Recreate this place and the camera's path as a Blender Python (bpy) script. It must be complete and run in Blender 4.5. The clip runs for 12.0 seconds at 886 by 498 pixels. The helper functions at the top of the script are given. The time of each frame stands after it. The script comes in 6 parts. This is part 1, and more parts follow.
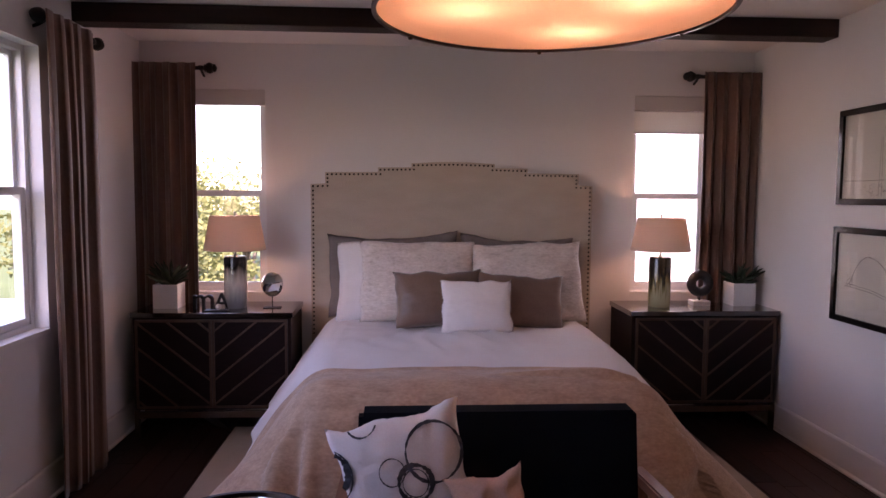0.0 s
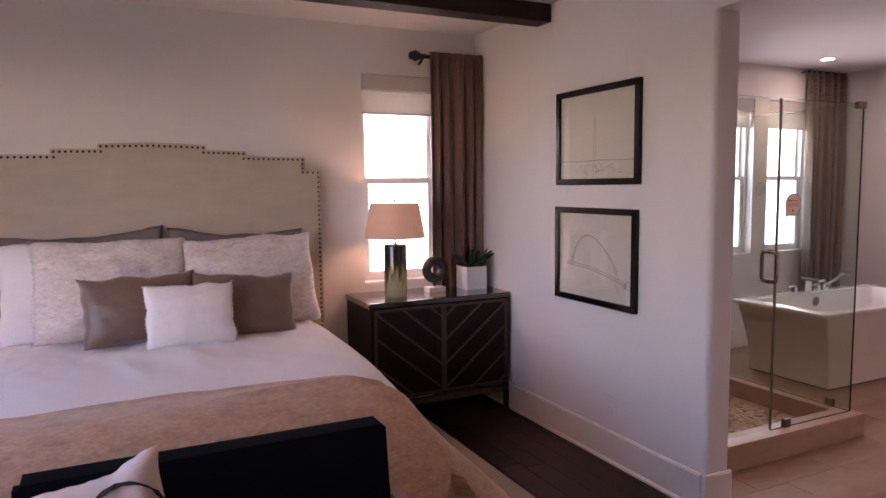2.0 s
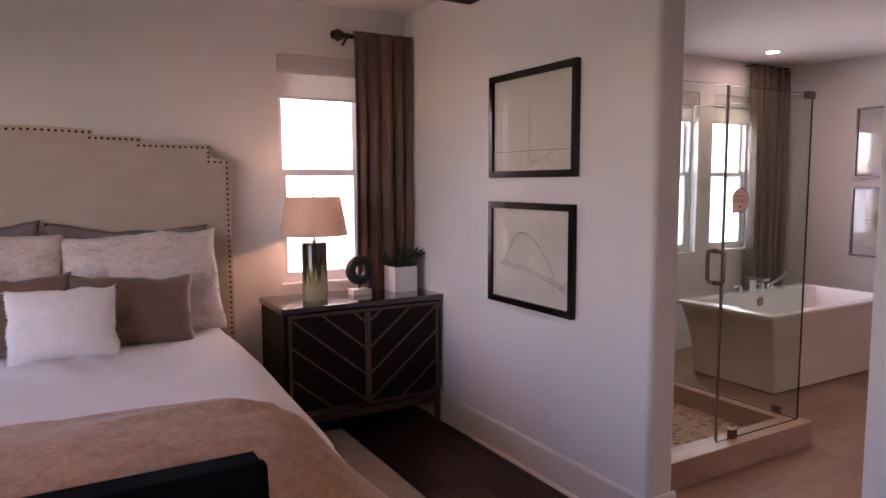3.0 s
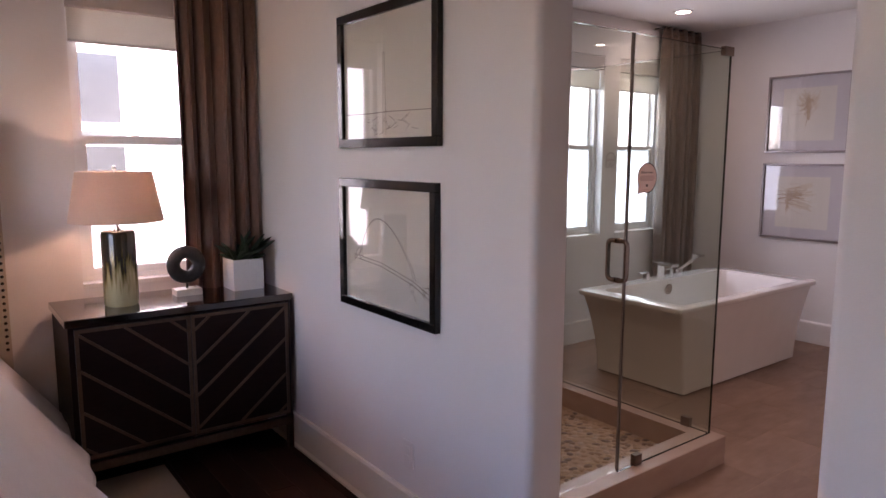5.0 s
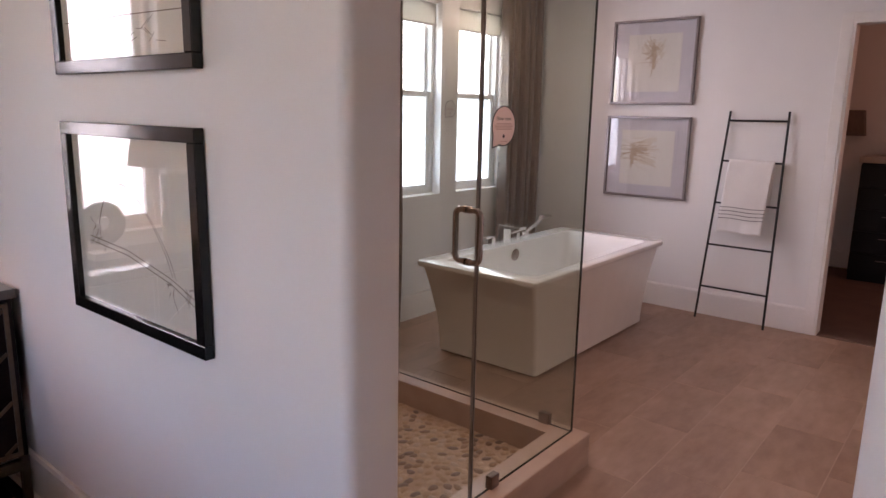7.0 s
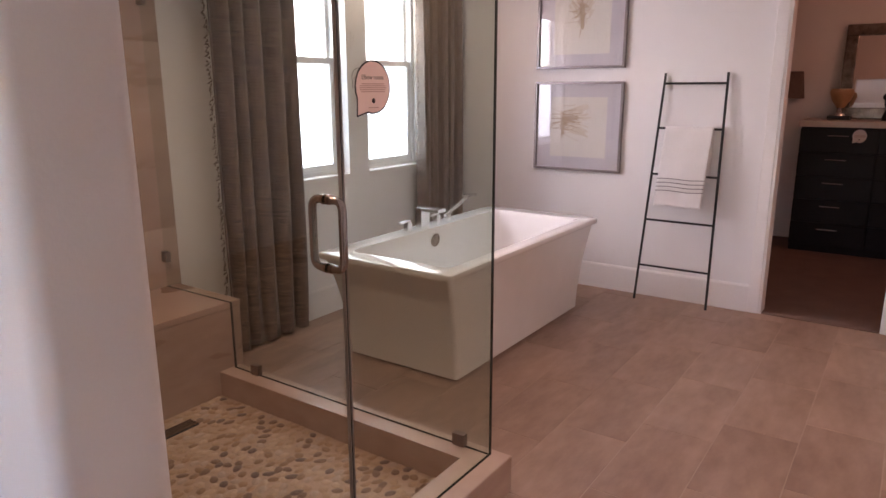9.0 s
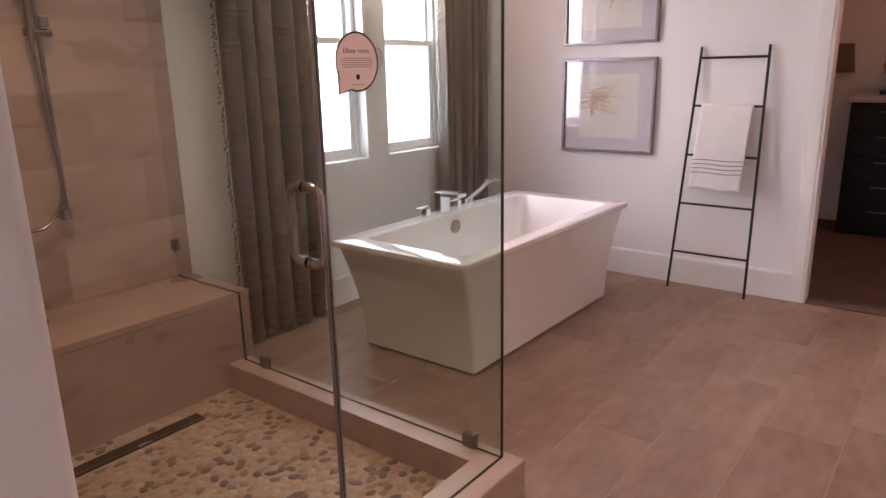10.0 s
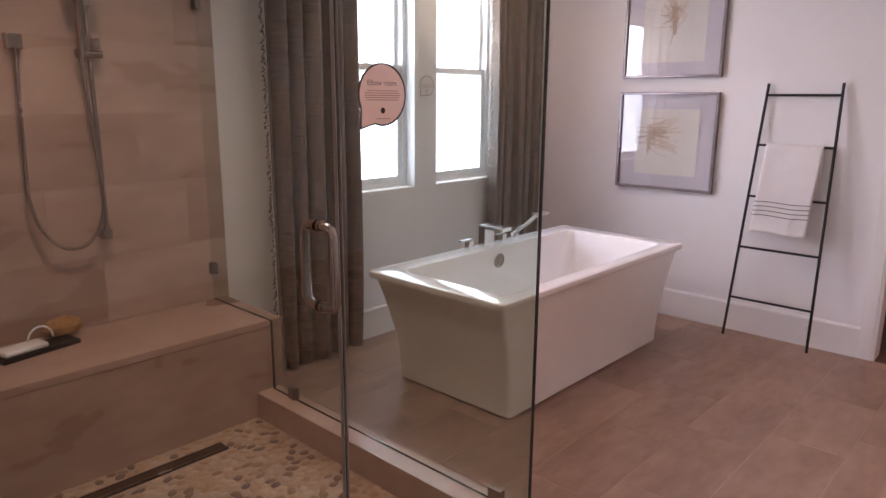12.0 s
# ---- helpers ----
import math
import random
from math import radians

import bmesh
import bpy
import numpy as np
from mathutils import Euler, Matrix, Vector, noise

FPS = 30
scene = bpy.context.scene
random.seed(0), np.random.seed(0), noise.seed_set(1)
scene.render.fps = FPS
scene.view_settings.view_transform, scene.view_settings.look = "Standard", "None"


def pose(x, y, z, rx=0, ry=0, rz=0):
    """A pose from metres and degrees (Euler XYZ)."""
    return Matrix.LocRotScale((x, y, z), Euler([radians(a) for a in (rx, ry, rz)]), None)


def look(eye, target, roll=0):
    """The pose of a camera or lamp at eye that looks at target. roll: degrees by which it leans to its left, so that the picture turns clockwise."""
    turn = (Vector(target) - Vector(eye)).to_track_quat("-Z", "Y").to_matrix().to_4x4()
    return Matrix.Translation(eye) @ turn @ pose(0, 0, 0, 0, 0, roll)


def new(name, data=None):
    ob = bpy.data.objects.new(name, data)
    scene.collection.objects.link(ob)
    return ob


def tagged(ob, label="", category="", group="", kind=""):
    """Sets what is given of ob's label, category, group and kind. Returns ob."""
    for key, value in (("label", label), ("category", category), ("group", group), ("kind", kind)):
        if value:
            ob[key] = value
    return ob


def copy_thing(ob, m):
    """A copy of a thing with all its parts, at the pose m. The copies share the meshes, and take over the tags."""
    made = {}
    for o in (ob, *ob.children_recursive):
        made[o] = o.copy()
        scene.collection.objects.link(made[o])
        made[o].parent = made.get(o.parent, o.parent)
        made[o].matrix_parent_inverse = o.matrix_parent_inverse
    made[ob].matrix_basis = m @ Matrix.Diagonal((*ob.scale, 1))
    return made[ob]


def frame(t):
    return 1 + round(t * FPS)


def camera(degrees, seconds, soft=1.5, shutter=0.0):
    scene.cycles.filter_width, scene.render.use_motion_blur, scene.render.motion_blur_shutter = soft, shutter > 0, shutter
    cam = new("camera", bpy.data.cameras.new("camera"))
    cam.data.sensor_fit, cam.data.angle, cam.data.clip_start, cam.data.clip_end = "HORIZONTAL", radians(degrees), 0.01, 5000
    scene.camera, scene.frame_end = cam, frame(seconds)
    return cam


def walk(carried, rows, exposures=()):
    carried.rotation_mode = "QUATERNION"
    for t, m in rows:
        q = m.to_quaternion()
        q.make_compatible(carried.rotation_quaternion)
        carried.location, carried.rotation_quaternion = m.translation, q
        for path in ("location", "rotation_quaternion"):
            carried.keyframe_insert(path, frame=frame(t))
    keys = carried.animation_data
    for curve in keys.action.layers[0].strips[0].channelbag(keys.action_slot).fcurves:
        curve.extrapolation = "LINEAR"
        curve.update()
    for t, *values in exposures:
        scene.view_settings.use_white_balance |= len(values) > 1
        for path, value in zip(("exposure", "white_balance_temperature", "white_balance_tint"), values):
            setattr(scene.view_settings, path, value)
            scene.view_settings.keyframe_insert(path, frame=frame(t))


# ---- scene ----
cam = camera(66.4, 12.0)
PATH = [
    (0, (0.176, 0.058, 1.636), (0.293, 2.049, 1.48), 0.4),
    (0.5, (0.154, 0.16, 1.636), (0.474, 2.125, 1.452), 1.2),
    (1, (0.121, 0.29, 1.634), (0.659, 2.206, 1.432), 1.2),
    (1.5, (0.162, 0.389, 1.617), (0.889, 2.242, 1.42), 0.3),
    (2, (0.294, 0.524, 1.605), (1.167, 2.313, 1.419), -0.6),
    (2.5, (0.453, 0.645, 1.579), (1.368, 2.416, 1.417), -0.6),
    (3, (0.617, 0.806, 1.573), (1.617, 2.527, 1.379), -0.2),
    (3.5, (0.765, 0.948, 1.581), (1.853, 2.613, 1.377), -0.4),
    (3.7, (0.838, 0.982, 1.573), (1.963, 2.622, 1.363), -0.4),
    (5.3, (1.427, 1.401, 1.554), (2.647, 2.961, 1.279), 0.2),
    (5.5, (1.482, 1.453, 1.548), (2.736, 2.987, 1.272), 0.1),
    (6, (1.642, 1.592, 1.524), (2.982, 3.038, 1.184), -0.1),
    (6.5, (1.805, 1.712, 1.517), (3.22, 3.077, 1.154), 0.3),
    (7, (1.94, 1.863, 1.512), (3.459, 3.102, 1.119), 1.1),
    (7.5, (2.043, 1.96, 1.5), (3.674, 3.04, 1.083), 1.0),
    (7.7, (2.095, 1.99, 1.495), (3.755, 3.019, 1.066), 0.5),
    (9.3, (2.566, 2.025, 1.454), (4.147, 3.153, 0.98), -0.6),
    (9.5, (2.608, 2.047, 1.445), (4.18, 3.185, 0.961), -0.9),
    (10, (2.69, 2.023, 1.448), (4.213, 3.216, 0.942), -1.2),
    (10.5, (2.734, 2.012, 1.449), (4.135, 3.34, 0.927), -1.3),
    (11, (2.775, 2.001, 1.463), (4.124, 3.397, 0.984), -0.9),
    (11.5, (2.805, 2.011, 1.473), (4.183, 3.388, 1.021), -0.2),
    (12, (2.833, 2.05, 1.467), (4.266, 3.376, 1.033), 0.4),
]
walk(cam, [(t, look(eye, target, roll)) for t, eye, target, roll in PATH],
     exposures=[(0.0, 2.68, 6850, 46), (1.5, 3.3, 6950, 43), (3.5, 3.1, 6950, 42), (5.5, 3.15, 6600, 34), (6.5, 3.5, 6700, 33), (7.5, 3.42, 6850, 33), (9.5, 3.92, 6850, 32), (11.0, 3.83, 6550, 31.5), (12.0, 3.79, 6450, 32)])

# ---- light ----
world = bpy.data.worlds.new("sky")
scene.world = world
world.use_nodes = True
wn = world.node_tree.nodes
sky = wn.new("ShaderNodeTexSky")
sky.sky_type, sky.sun_disc = "NISHITA", False
sky.sun_elevation, sky.sun_rotation = radians(42), radians(200)
sky.air_density, sky.dust_density, sky.ozone_density = 1.0, 0.5, 1.6
wn["Background"].inputs["Strength"].default_value = 0.15
world.node_tree.links.new(sky.outputs[0], wn["Background"].inputs[0])


def lamp(name, kind, m, energy, colour, size=0.05, angle=0.0):
    d = bpy.data.lights.new(name, kind)
    d.energy, d.color = energy, colour
    if kind == "SUN":
        d.angle = radians(angle)
    elif kind == "AREA":
        d.shape, d.size = "DISK", size
    else:
        d.shadow_soft_size = size
    if kind == "SPOT":
        d.spot_size, d.spot_blend = radians(angle), 0.6
    ob = new(name, d)
    ob.matrix_world = m
    return ob


lamp("sun", "SUN", look((6, -8, 9), (0, 0, 0)), 4.0, (1, 0.95, 0.87), angle=0.5)
WARM = (1.0, 0.55, 0.32)


# ---- materials ----
def nodes_of(name):
    m = bpy.data.materials.new(name)
    m.use_nodes = True
    return m, m.node_tree.nodes, m.node_tree.links


def ramp(n, l, fac, stops):
    r = n.new("ShaderNodeValToRGB")
    while len(r.color_ramp.elements) < len(stops):
        r.color_ramp.elements.new(0.5)
    for e, (p, c) in zip(r.color_ramp.elements, stops):
        e.position, e.color = p, (*c, 1)
    l.new(fac, r.inputs[0])
    return r.outputs[0]


def noise_tex(n, l, vec, scale, detail=4, stretch=(1, 1, 1), rough=0.55):
    mp = n.new("ShaderNodeMapping")
    mp.inputs["Scale"].default_value = stretch
    l.new(vec, mp.inputs[0])
    t = n.new("ShaderNodeTexNoise")
    t.inputs["Scale"].default_value, t.inputs["Detail"].default_value, t.inputs["Roughness"].default_value = scale, detail, rough
    l.new(mp.outputs[0], t.inputs["Vector"])
    return t.outputs["Fac"]


def math_node(n, l, op, a, b):
    k = n.new("ShaderNodeMath")
    k.operation = op
    for i, v in enumerate((a, b)):
        if isinstance(v, (int, float)):
            k.inputs[i].default_value = v
        else:
            l.new(v, k.inputs[i])
    return k.outputs[0]


def surf(name, dark, light, rough=0.6, metal=0.0, grain=40, stain=2.0, stretch=(1, 1, 1), bump=0.1, bump_scale=None, vary=0.0,
         rough_vary=0.1, sheen=0.0, translucent=0.0, coat=0.0, mix=0.5, weave=0.0, spec=0.5):
    """A surface with fine grain and broad stains between two colours, fine relief, and a random shade for each object."""
    m, n, l = nodes_of(name)
    b = n["Principled BSDF"]
    tc = n.new("ShaderNodeTexCoord")
    vec = tc.outputs["Object"]
    if vary:
        oi = n.new("ShaderNodeObjectInfo")
        add = n.new("ShaderNodeVectorMath")
        add.operation = "MULTIPLY_ADD"
        l.new(oi.outputs["Random"], add.inputs[0])
        add.inputs[1].default_value = (31, 17, 23)
        l.new(vec, add.inputs[2])
        vec = add.outputs[0]
    fine = noise_tex(n, l, vec, grain, 6, stretch)
    broad = noise_tex(n, l, vec, stain, 4, stretch)
    f = math_node(n, l, "ADD", math_node(n, l, "MULTIPLY", fine, mix), math_node(n, l, "MULTIPLY", broad, 1 - mix))
    if vary:
        f = math_node(n, l, "ADD", f, math_node(n, l, "MULTIPLY", math_node(n, l, "SUBTRACT", oi.outputs["Random"], 0.5), vary))
    col = ramp(n, l, f, [(0.3, dark), (0.7, light)])
    l.new(col, b.inputs["Base Color"])
    b.inputs["Metallic"].default_value, b.inputs["Specular IOR Level"].default_value = metal, spec
    l.new(math_node(n, l, "ADD", math_node(n, l, "MULTIPLY", math_node(n, l, "SUBTRACT", broad, 0.5), rough_vary * 2), rough), b.inputs["Roughness"])
    if sheen:
        b.inputs["Sheen Weight"].default_value = sheen
    if coat:
        b.inputs["Coat Weight"].default_value, b.inputs["Coat Roughness"].default_value = coat, 0.08
    h = fine
    if bump_scale:
        h = noise_tex(n, l, vec, bump_scale, 3, stretch)
    if weave:
        w1, w2 = n.new("ShaderNodeTexWave"), n.new("ShaderNodeTexWave")
        w1.bands_direction, w2.bands_direction = "X", "Z"
        for w in (w1, w2):
            w.inputs["Scale"].default_value, w.inputs["Distortion"].default_value, w.inputs["Detail Scale"].default_value = weave, 1.5, 3
            l.new(vec, w.inputs["Vector"])
        h = math_node(n, l, "ADD", h, math_node(n, l, "MULTIPLY", w1.outputs["Fac"], w2.outputs["Fac"]))
    if bump:
        bp = n.new("ShaderNodeBump")
        bp.inputs["Strength"].default_value, bp.inputs["Distance"].default_value = bump, 0.01
        l.new(h, bp.inputs["Height"])
        l.new(bp.outputs[0], b.inputs["Normal"])
    if translucent:
        t = n.new("ShaderNodeBsdfTranslucent")
        l.new(col, t.inputs[0])
        mx = n.new("ShaderNodeMixShader")
        mx.inputs[0].default_value = translucent
        l.new(b.outputs[0], mx.inputs[1])
        l.new(t.outputs[0], mx.inputs[2])
        l.new(mx.outputs[0], n["Material Output"].inputs[0])
    return m


def glass(name, tint=(1, 1, 1), gloss=0.0, ior=1.5, frost=0.0):
    m, n, l = nodes_of(name)
    n.remove(n["Principled BSDF"])
    tr, gl, lw, mx = n.new("ShaderNodeBsdfTransparent"), n.new("ShaderNodeBsdfGlossy"), n.new("ShaderNodeLayerWeight"), n.new("ShaderNodeMixShader")
    tr.inputs[0].default_value = (*tint, 1)
    gl.inputs["Roughness"].default_value = gloss
    lw.inputs["Blend"].default_value = 0.5
    f0 = ((ior - 1) / (ior + 1)) ** 2
    rise = math_node(n, l, "POWER", lw.outputs["Facing"], 5.0)
    l.new(math_node(n, l, "ADD", math_node(n, l, "MULTIPLY", rise, 1 - f0), f0), mx.inputs[0])
    under = tr.outputs[0]
    if frost:
        tl, m2 = n.new("ShaderNodeBsdfTranslucent"), n.new("ShaderNodeMixShader")
        tl.inputs[0].default_value = (0.66, 0.71, 0.75, 1)
        m2.inputs[0].default_value = frost
        l.new(tr.outputs[0], m2.inputs[1])
        l.new(tl.outputs[0], m2.inputs[2])
        under = m2.outputs[0]
    l.new(under, mx.inputs[1])
    l.new(gl.outputs[0], mx.inputs[2])
    l.new(mx.outputs[0], n["Material Output"].inputs[0])
    return m


def glow(name, colour, strength):
    m, n, l = nodes_of(name)
    b = n["Principled BSDF"]
    b.inputs["Base Color"].default_value = (*colour, 1)
    b.inputs["Emission Color"].default_value, b.inputs["Emission Strength"].default_value = (*colour, 1), strength
    return m


M_wall = surf("wall_paint", (0.75, 0.725, 0.715), (0.80, 0.775, 0.765), 0.75, grain=220, stain=1.2, bump=0.05, bump_scale=160, mix=0.3)
M_ceiling = surf("ceiling_paint", (0.76, 0.73, 0.70), (0.81, 0.78, 0.75), 0.8, grain=200, stain=1, bump=0.05, bump_scale=150, mix=0.3)
M_trim = surf("trim_paint", (0.76, 0.73, 0.70), (0.82, 0.79, 0.77), 0.4, grain=90, stain=2, bump=0.02)
M_vinyl = surf("window_vinyl", (0.78, 0.78, 0.78), (0.84, 0.84, 0.84), 0.35, grain=90, stain=3, bump=0.01)
M_espresso = surf("espresso_wood", (0.010, 0.004, 0.004), (0.020, 0.009, 0.0085), 0.42, grain=30, stain=4, stretch=(2, 12, 12), bump=0.04, spec=0.15)
M_polish = surf("polished_espresso", (0.007, 0.003, 0.003), (0.018, 0.009, 0.007), 0.08, grain=30, stain=4, stretch=(2, 12, 12), bump=0.008, spec=0.8, rough_vary=0.03, coat=0.6)
M_beam = surf("beam_wood", (0.010, 0.003, 0.003), (0.032, 0.011, 0.009), 0.5, grain=26, stain=3, stretch=(1, 10, 10), bump=0.3, spec=0.2)
M_plank = surf("dark_floor_wood", (0.016, 0.007, 0.0055), (0.050, 0.022, 0.017), 0.42, grain=18, stain=3, stretch=(12, 1, 12), bump=0.08, vary=0.35, spec=0.16)
M_joint = surf("joint_dark", (0.008, 0.006, 0.005), (0.014, 0.010, 0.008), 0.8)
M_champagne = surf("champagne_metal", (0.10, 0.068, 0.05), (0.17, 0.12, 0.09), 0.36, metal=0.85, grain=60, stain=6, bump=0.05)
M_linen = surf("beige_linen", (0.49, 0.405, 0.315), (0.60, 0.51, 0.41), 0.9, grain=260, stain=5, stretch=(1, 1, 2.5), bump=0.25, sheen=0.2, weave=300)
M_nail = surf("dark_nail", (0.02, 0.014, 0.01), (0.06, 0.04, 0.03), 0.35, metal=0.9)
M_cotton = surf("white_cotton", (0.76, 0.715, 0.71), (0.85, 0.81, 0.805), 0.85, grain=120, stain=3, bump=0.12, sheen=0.2, weave=220)
M_crush = surf("crushed_cream", (0.56, 0.46, 0.405), (0.82, 0.73, 0.675), 0.34, grain=42, stain=16, stretch=(0.9, 1.2, 2.2), bump=0.55, sheen=0.4, rough_vary=0.3, mix=0.6)
M_ivory = surf("ivory_fuzzy", (0.76, 0.70, 0.68), (0.81, 0.76, 0.74), 0.9, grain=160, stain=6, bump=0.18, sheen=0.3)
M_taupe = surf("taupe_satin", (0.135, 0.073, 0.047), (0.21, 0.128, 0.089), 0.38, grain=120, stain=5, bump=0.1, sheen=0.35)
M_grey_sham = surf("grey_trim_cloth", (0.16, 0.13, 0.115), (0.24, 0.20, 0.18), 0.7, grain=120, stain=6, bump=0.1)
M_throw = surf("mauve_throw", (0.34, 0.20, 0.122), (0.62, 0.415, 0.28), 0.8, grain=45, stain=11, stretch=(1, 2.0, 2.0), bump=0.22, bump_scale=260, sheen=0.3, mix=0.5)
M_navy = surf("navy_upholstery", (0.003, 0.0035, 0.0055), (0.006, 0.007, 0.011), 0.95, grain=200, stain=6, bump=0.2, spec=0.08)
M_armwood = surf("orange_wood", (0.17, 0.06, 0.03), (0.30, 0.12, 0.06), 0.4, grain=20, stain=5, stretch=(8, 1, 8), bump=0.05)
M_sketch = surf("printed_canvas", (0.62, 0.55, 0.52), (0.74, 0.68, 0.65), 0.85, grain=160, stain=3, bump=0.2)
M_blush = surf("blush_weave", (0.45, 0.27, 0.19), (0.60, 0.38, 0.28), 0.8, grain=140, stain=8, bump=0.4, weave=150)
M_ink = surf("black_ink", (0.012, 0.01, 0.012), (0.05, 0.04, 0.045), 0.8, grain=60, stain=20, bump=0)
M_drape = surf("brown_drape", (0.095, 0.043, 0.028), (0.20, 0.105, 0.072), 0.5, grain=140, stain=3, stretch=(1, 1, 0.25), bump=0.12, sheen=0.3)
M_bathdrape = surf("grey_slub_drape", (0.020, 0.0115, 0.007), (0.20, 0.127, 0.085), 0.5, grain=20, stain=10, stretch=(0.5, 0.5, 4.5), bump=0.9, sheen=0.2, mix=0.85)
M_black = surf("black_iron", (0.008, 0.008, 0.008), (0.02, 0.018, 0.018), 0.5, metal=0.3, grain=80, stain=10, bump=0.1)
M_frame = surf("black_frame_wood", (0.005, 0.004, 0.004), (0.010, 0.009, 0.009), 0.16, grain=60, stain=8, stretch=(1, 3, 1), bump=0.01, rough_vary=0.05, spec=0.4)
M_silver = surf("pewter_frame", (0.22, 0.19, 0.19), (0.36, 0.32, 0.32), 0.35, metal=0.8, grain=70, stain=9, bump=0.06)
M_paper = surf("sketch_paper", (0.76, 0.715, 0.645), (0.84, 0.795, 0.725), 0.9, grain=90, stain=3, bump=0.03)
M_mat = surf("grey_mat_board", (0.58, 0.55, 0.60), (0.64, 0.61, 0.66), 0.9, grain=120, stain=2, bump=0.03)
M_print = surf("cream_print_paper", (0.64, 0.61, 0.57), (0.72, 0.69, 0.65), 0.9, grain=60, stain=3, bump=0.02)
M_pencil = surf("pencil_line", (0.14, 0.105, 0.08), (0.32, 0.26, 0.21), 0.9, grain=60, stain=12, bump=0)
M_chrome = surf("chrome", (0.62, 0.61, 0.60), (0.72, 0.71, 0.70), 0.24, metal=1.0, grain=20, stain=3, bump=0, rough_vary=0.03)
M_nickel = surf("brushed_nickel", (0.27, 0.215, 0.18), (0.42, 0.345, 0.295), 0.24, metal=1.0, grain=120, stain=6, bump=0.03)
M_pull = surf("satin_chrome", (0.34, 0.315, 0.30), (0.46, 0.43, 0.41), 0.2, metal=1.0, grain=120, stain=6, bump=0.01, rough_vary=0.04)
M_glass = glass("window_glass")
M_shower = glass("shower_glass", (0.93, 0.965, 0.945), 0.0, 1.5)
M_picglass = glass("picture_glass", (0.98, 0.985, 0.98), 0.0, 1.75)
M_frost = glass("frosted_glass", (1, 1, 1), 0.35, 1.45, 0.8)
M_edge = surf("glass_edge", (0.012, 0.018, 0.016), (0.03, 0.04, 0.035), 0.1)
M_blind = surf("roller_blind", (0.60, 0.56, 0.54), (0.66, 0.62, 0.60), 0.8, grain=200, stain=3, bump=0.05, translucent=0.12)
M_blindcloth = surf("blind_cloth", (0.66, 0.63, 0.58), (0.72, 0.69, 0.64), 0.8, grain=200, stain=3, bump=0.05, translucent=0.3)
M_shade = surf("lamp_shade_linen", (0.58, 0.49, 0.43), (0.68, 0.59, 0.53), 0.85, grain=220, stain=4, bump=0.1, translucent=0.35)
M_diffuser = surf("pendant_diffuser", (0.78, 0.64, 0.53), (0.86, 0.73, 0.62), 0.7, grain=160, stain=3, bump=0.05, translucent=0.7)
M_pot = surf("white_glaze", (0.70, 0.69, 0.69), (0.78, 0.77, 0.77), 0.35, grain=60, stain=5, bump=0.04)
M_leaf = surf("succulent_leaf", (0.005, 0.012, 0.006), (0.018, 0.045, 0.018), 0.5, grain=40, stain=14, bump=0.1)
M_soil = surf("soil", (0.012, 0.009, 0.007), (0.04, 0.03, 0.02), 0.9, grain=90, stain=30, bump=0.6)
M_ringstone = surf("black_cast_ring", (0.006, 0.006, 0.006), (0.02, 0.018, 0.017), 0.6, grain=70, stain=14, bump=0.5)
M_marble = surf("cream_marble", (0.58, 0.53, 0.47), (0.74, 0.69, 0.63), 0.3, grain=30, stain=7, bump=0.02)
M_tile = surf("floor_porcelain", (0.195, 0.115, 0.083), (0.375, 0.252, 0.194), 0.42, grain=9, stain=2.2, stretch=(0.8, 2.0, 1), bump=0.05, bump_scale=60, vary=0.10, mix=0.4)
M_grout = surf("floor_grout", (0.33, 0.24, 0.19), (0.41, 0.31, 0.255), 0.85, grain=120, stain=4, bump=0.2)
M_walltile = surf("shower_porcelain", (0.315, 0.207, 0.162), (0.46, 0.335, 0.272), 0.3, grain=6, stain=1.5, stretch=(0.7, 1, 1.8), bump=0.04, bump_scale=50, vary=0.2, mix=0.45)
M_pebgrout = surf("pebble_grout", (0.37, 0.265, 0.20), (0.45, 0.335, 0.26), 0.9, grain=150, stain=6, bump=0.3)
M_tub = surf("white_acrylic", (0.77, 0.75, 0.74), (0.82, 0.80, 0.79), 0.12, grain=8, stain=1.5, bump=0, coat=0.4, rough_vary=0.02)
# near-black painted for the shade under the tub, also in the drain channel
M_shadowgap = surf("shadow_gap_black", (0.012, 0.011, 0.011), (0.02, 0.02, 0.02), 0.7)
M_towel = surf("white_towel", (0.74, 0.70, 0.68), (0.83, 0.79, 0.77), 0.95, grain=240, stain=8, bump=0.5, sheen=0.4)
M_stripe = surf("grey_stripe_yarn", (0.12, 0.10, 0.09), (0.2, 0.17, 0.16), 0.95, grain=200, stain=10, bump=0.3)
M_carpet = surf("brown_carpet", (0.10, 0.058, 0.045), (0.18, 0.11, 0.088), 0.95, grain=180, stain=5, bump=0.8)
M_rug = surf("beige_rug", (0.36, 0.29, 0.23), (0.47, 0.39, 0.32), 0.95, grain=220, stain=4, bump=0.7)
M_chest = surf("black_lacquer", (0.005, 0.004, 0.004), (0.011, 0.009, 0.009), 0.45, grain=40, stain=5, bump=0.02, spec=0.2)
M_counter = surf("pale_counter", (0.42, 0.34, 0.29), (0.55, 0.46, 0.40), 0.3, grain=40, stain=8, bump=0.02)
M_antique = surf("antique_mirror_frame", (0.06, 0.045, 0.035), (0.32, 0.27, 0.23), 0.22, metal=0.85, grain=26, stain=10, bump=0.05)
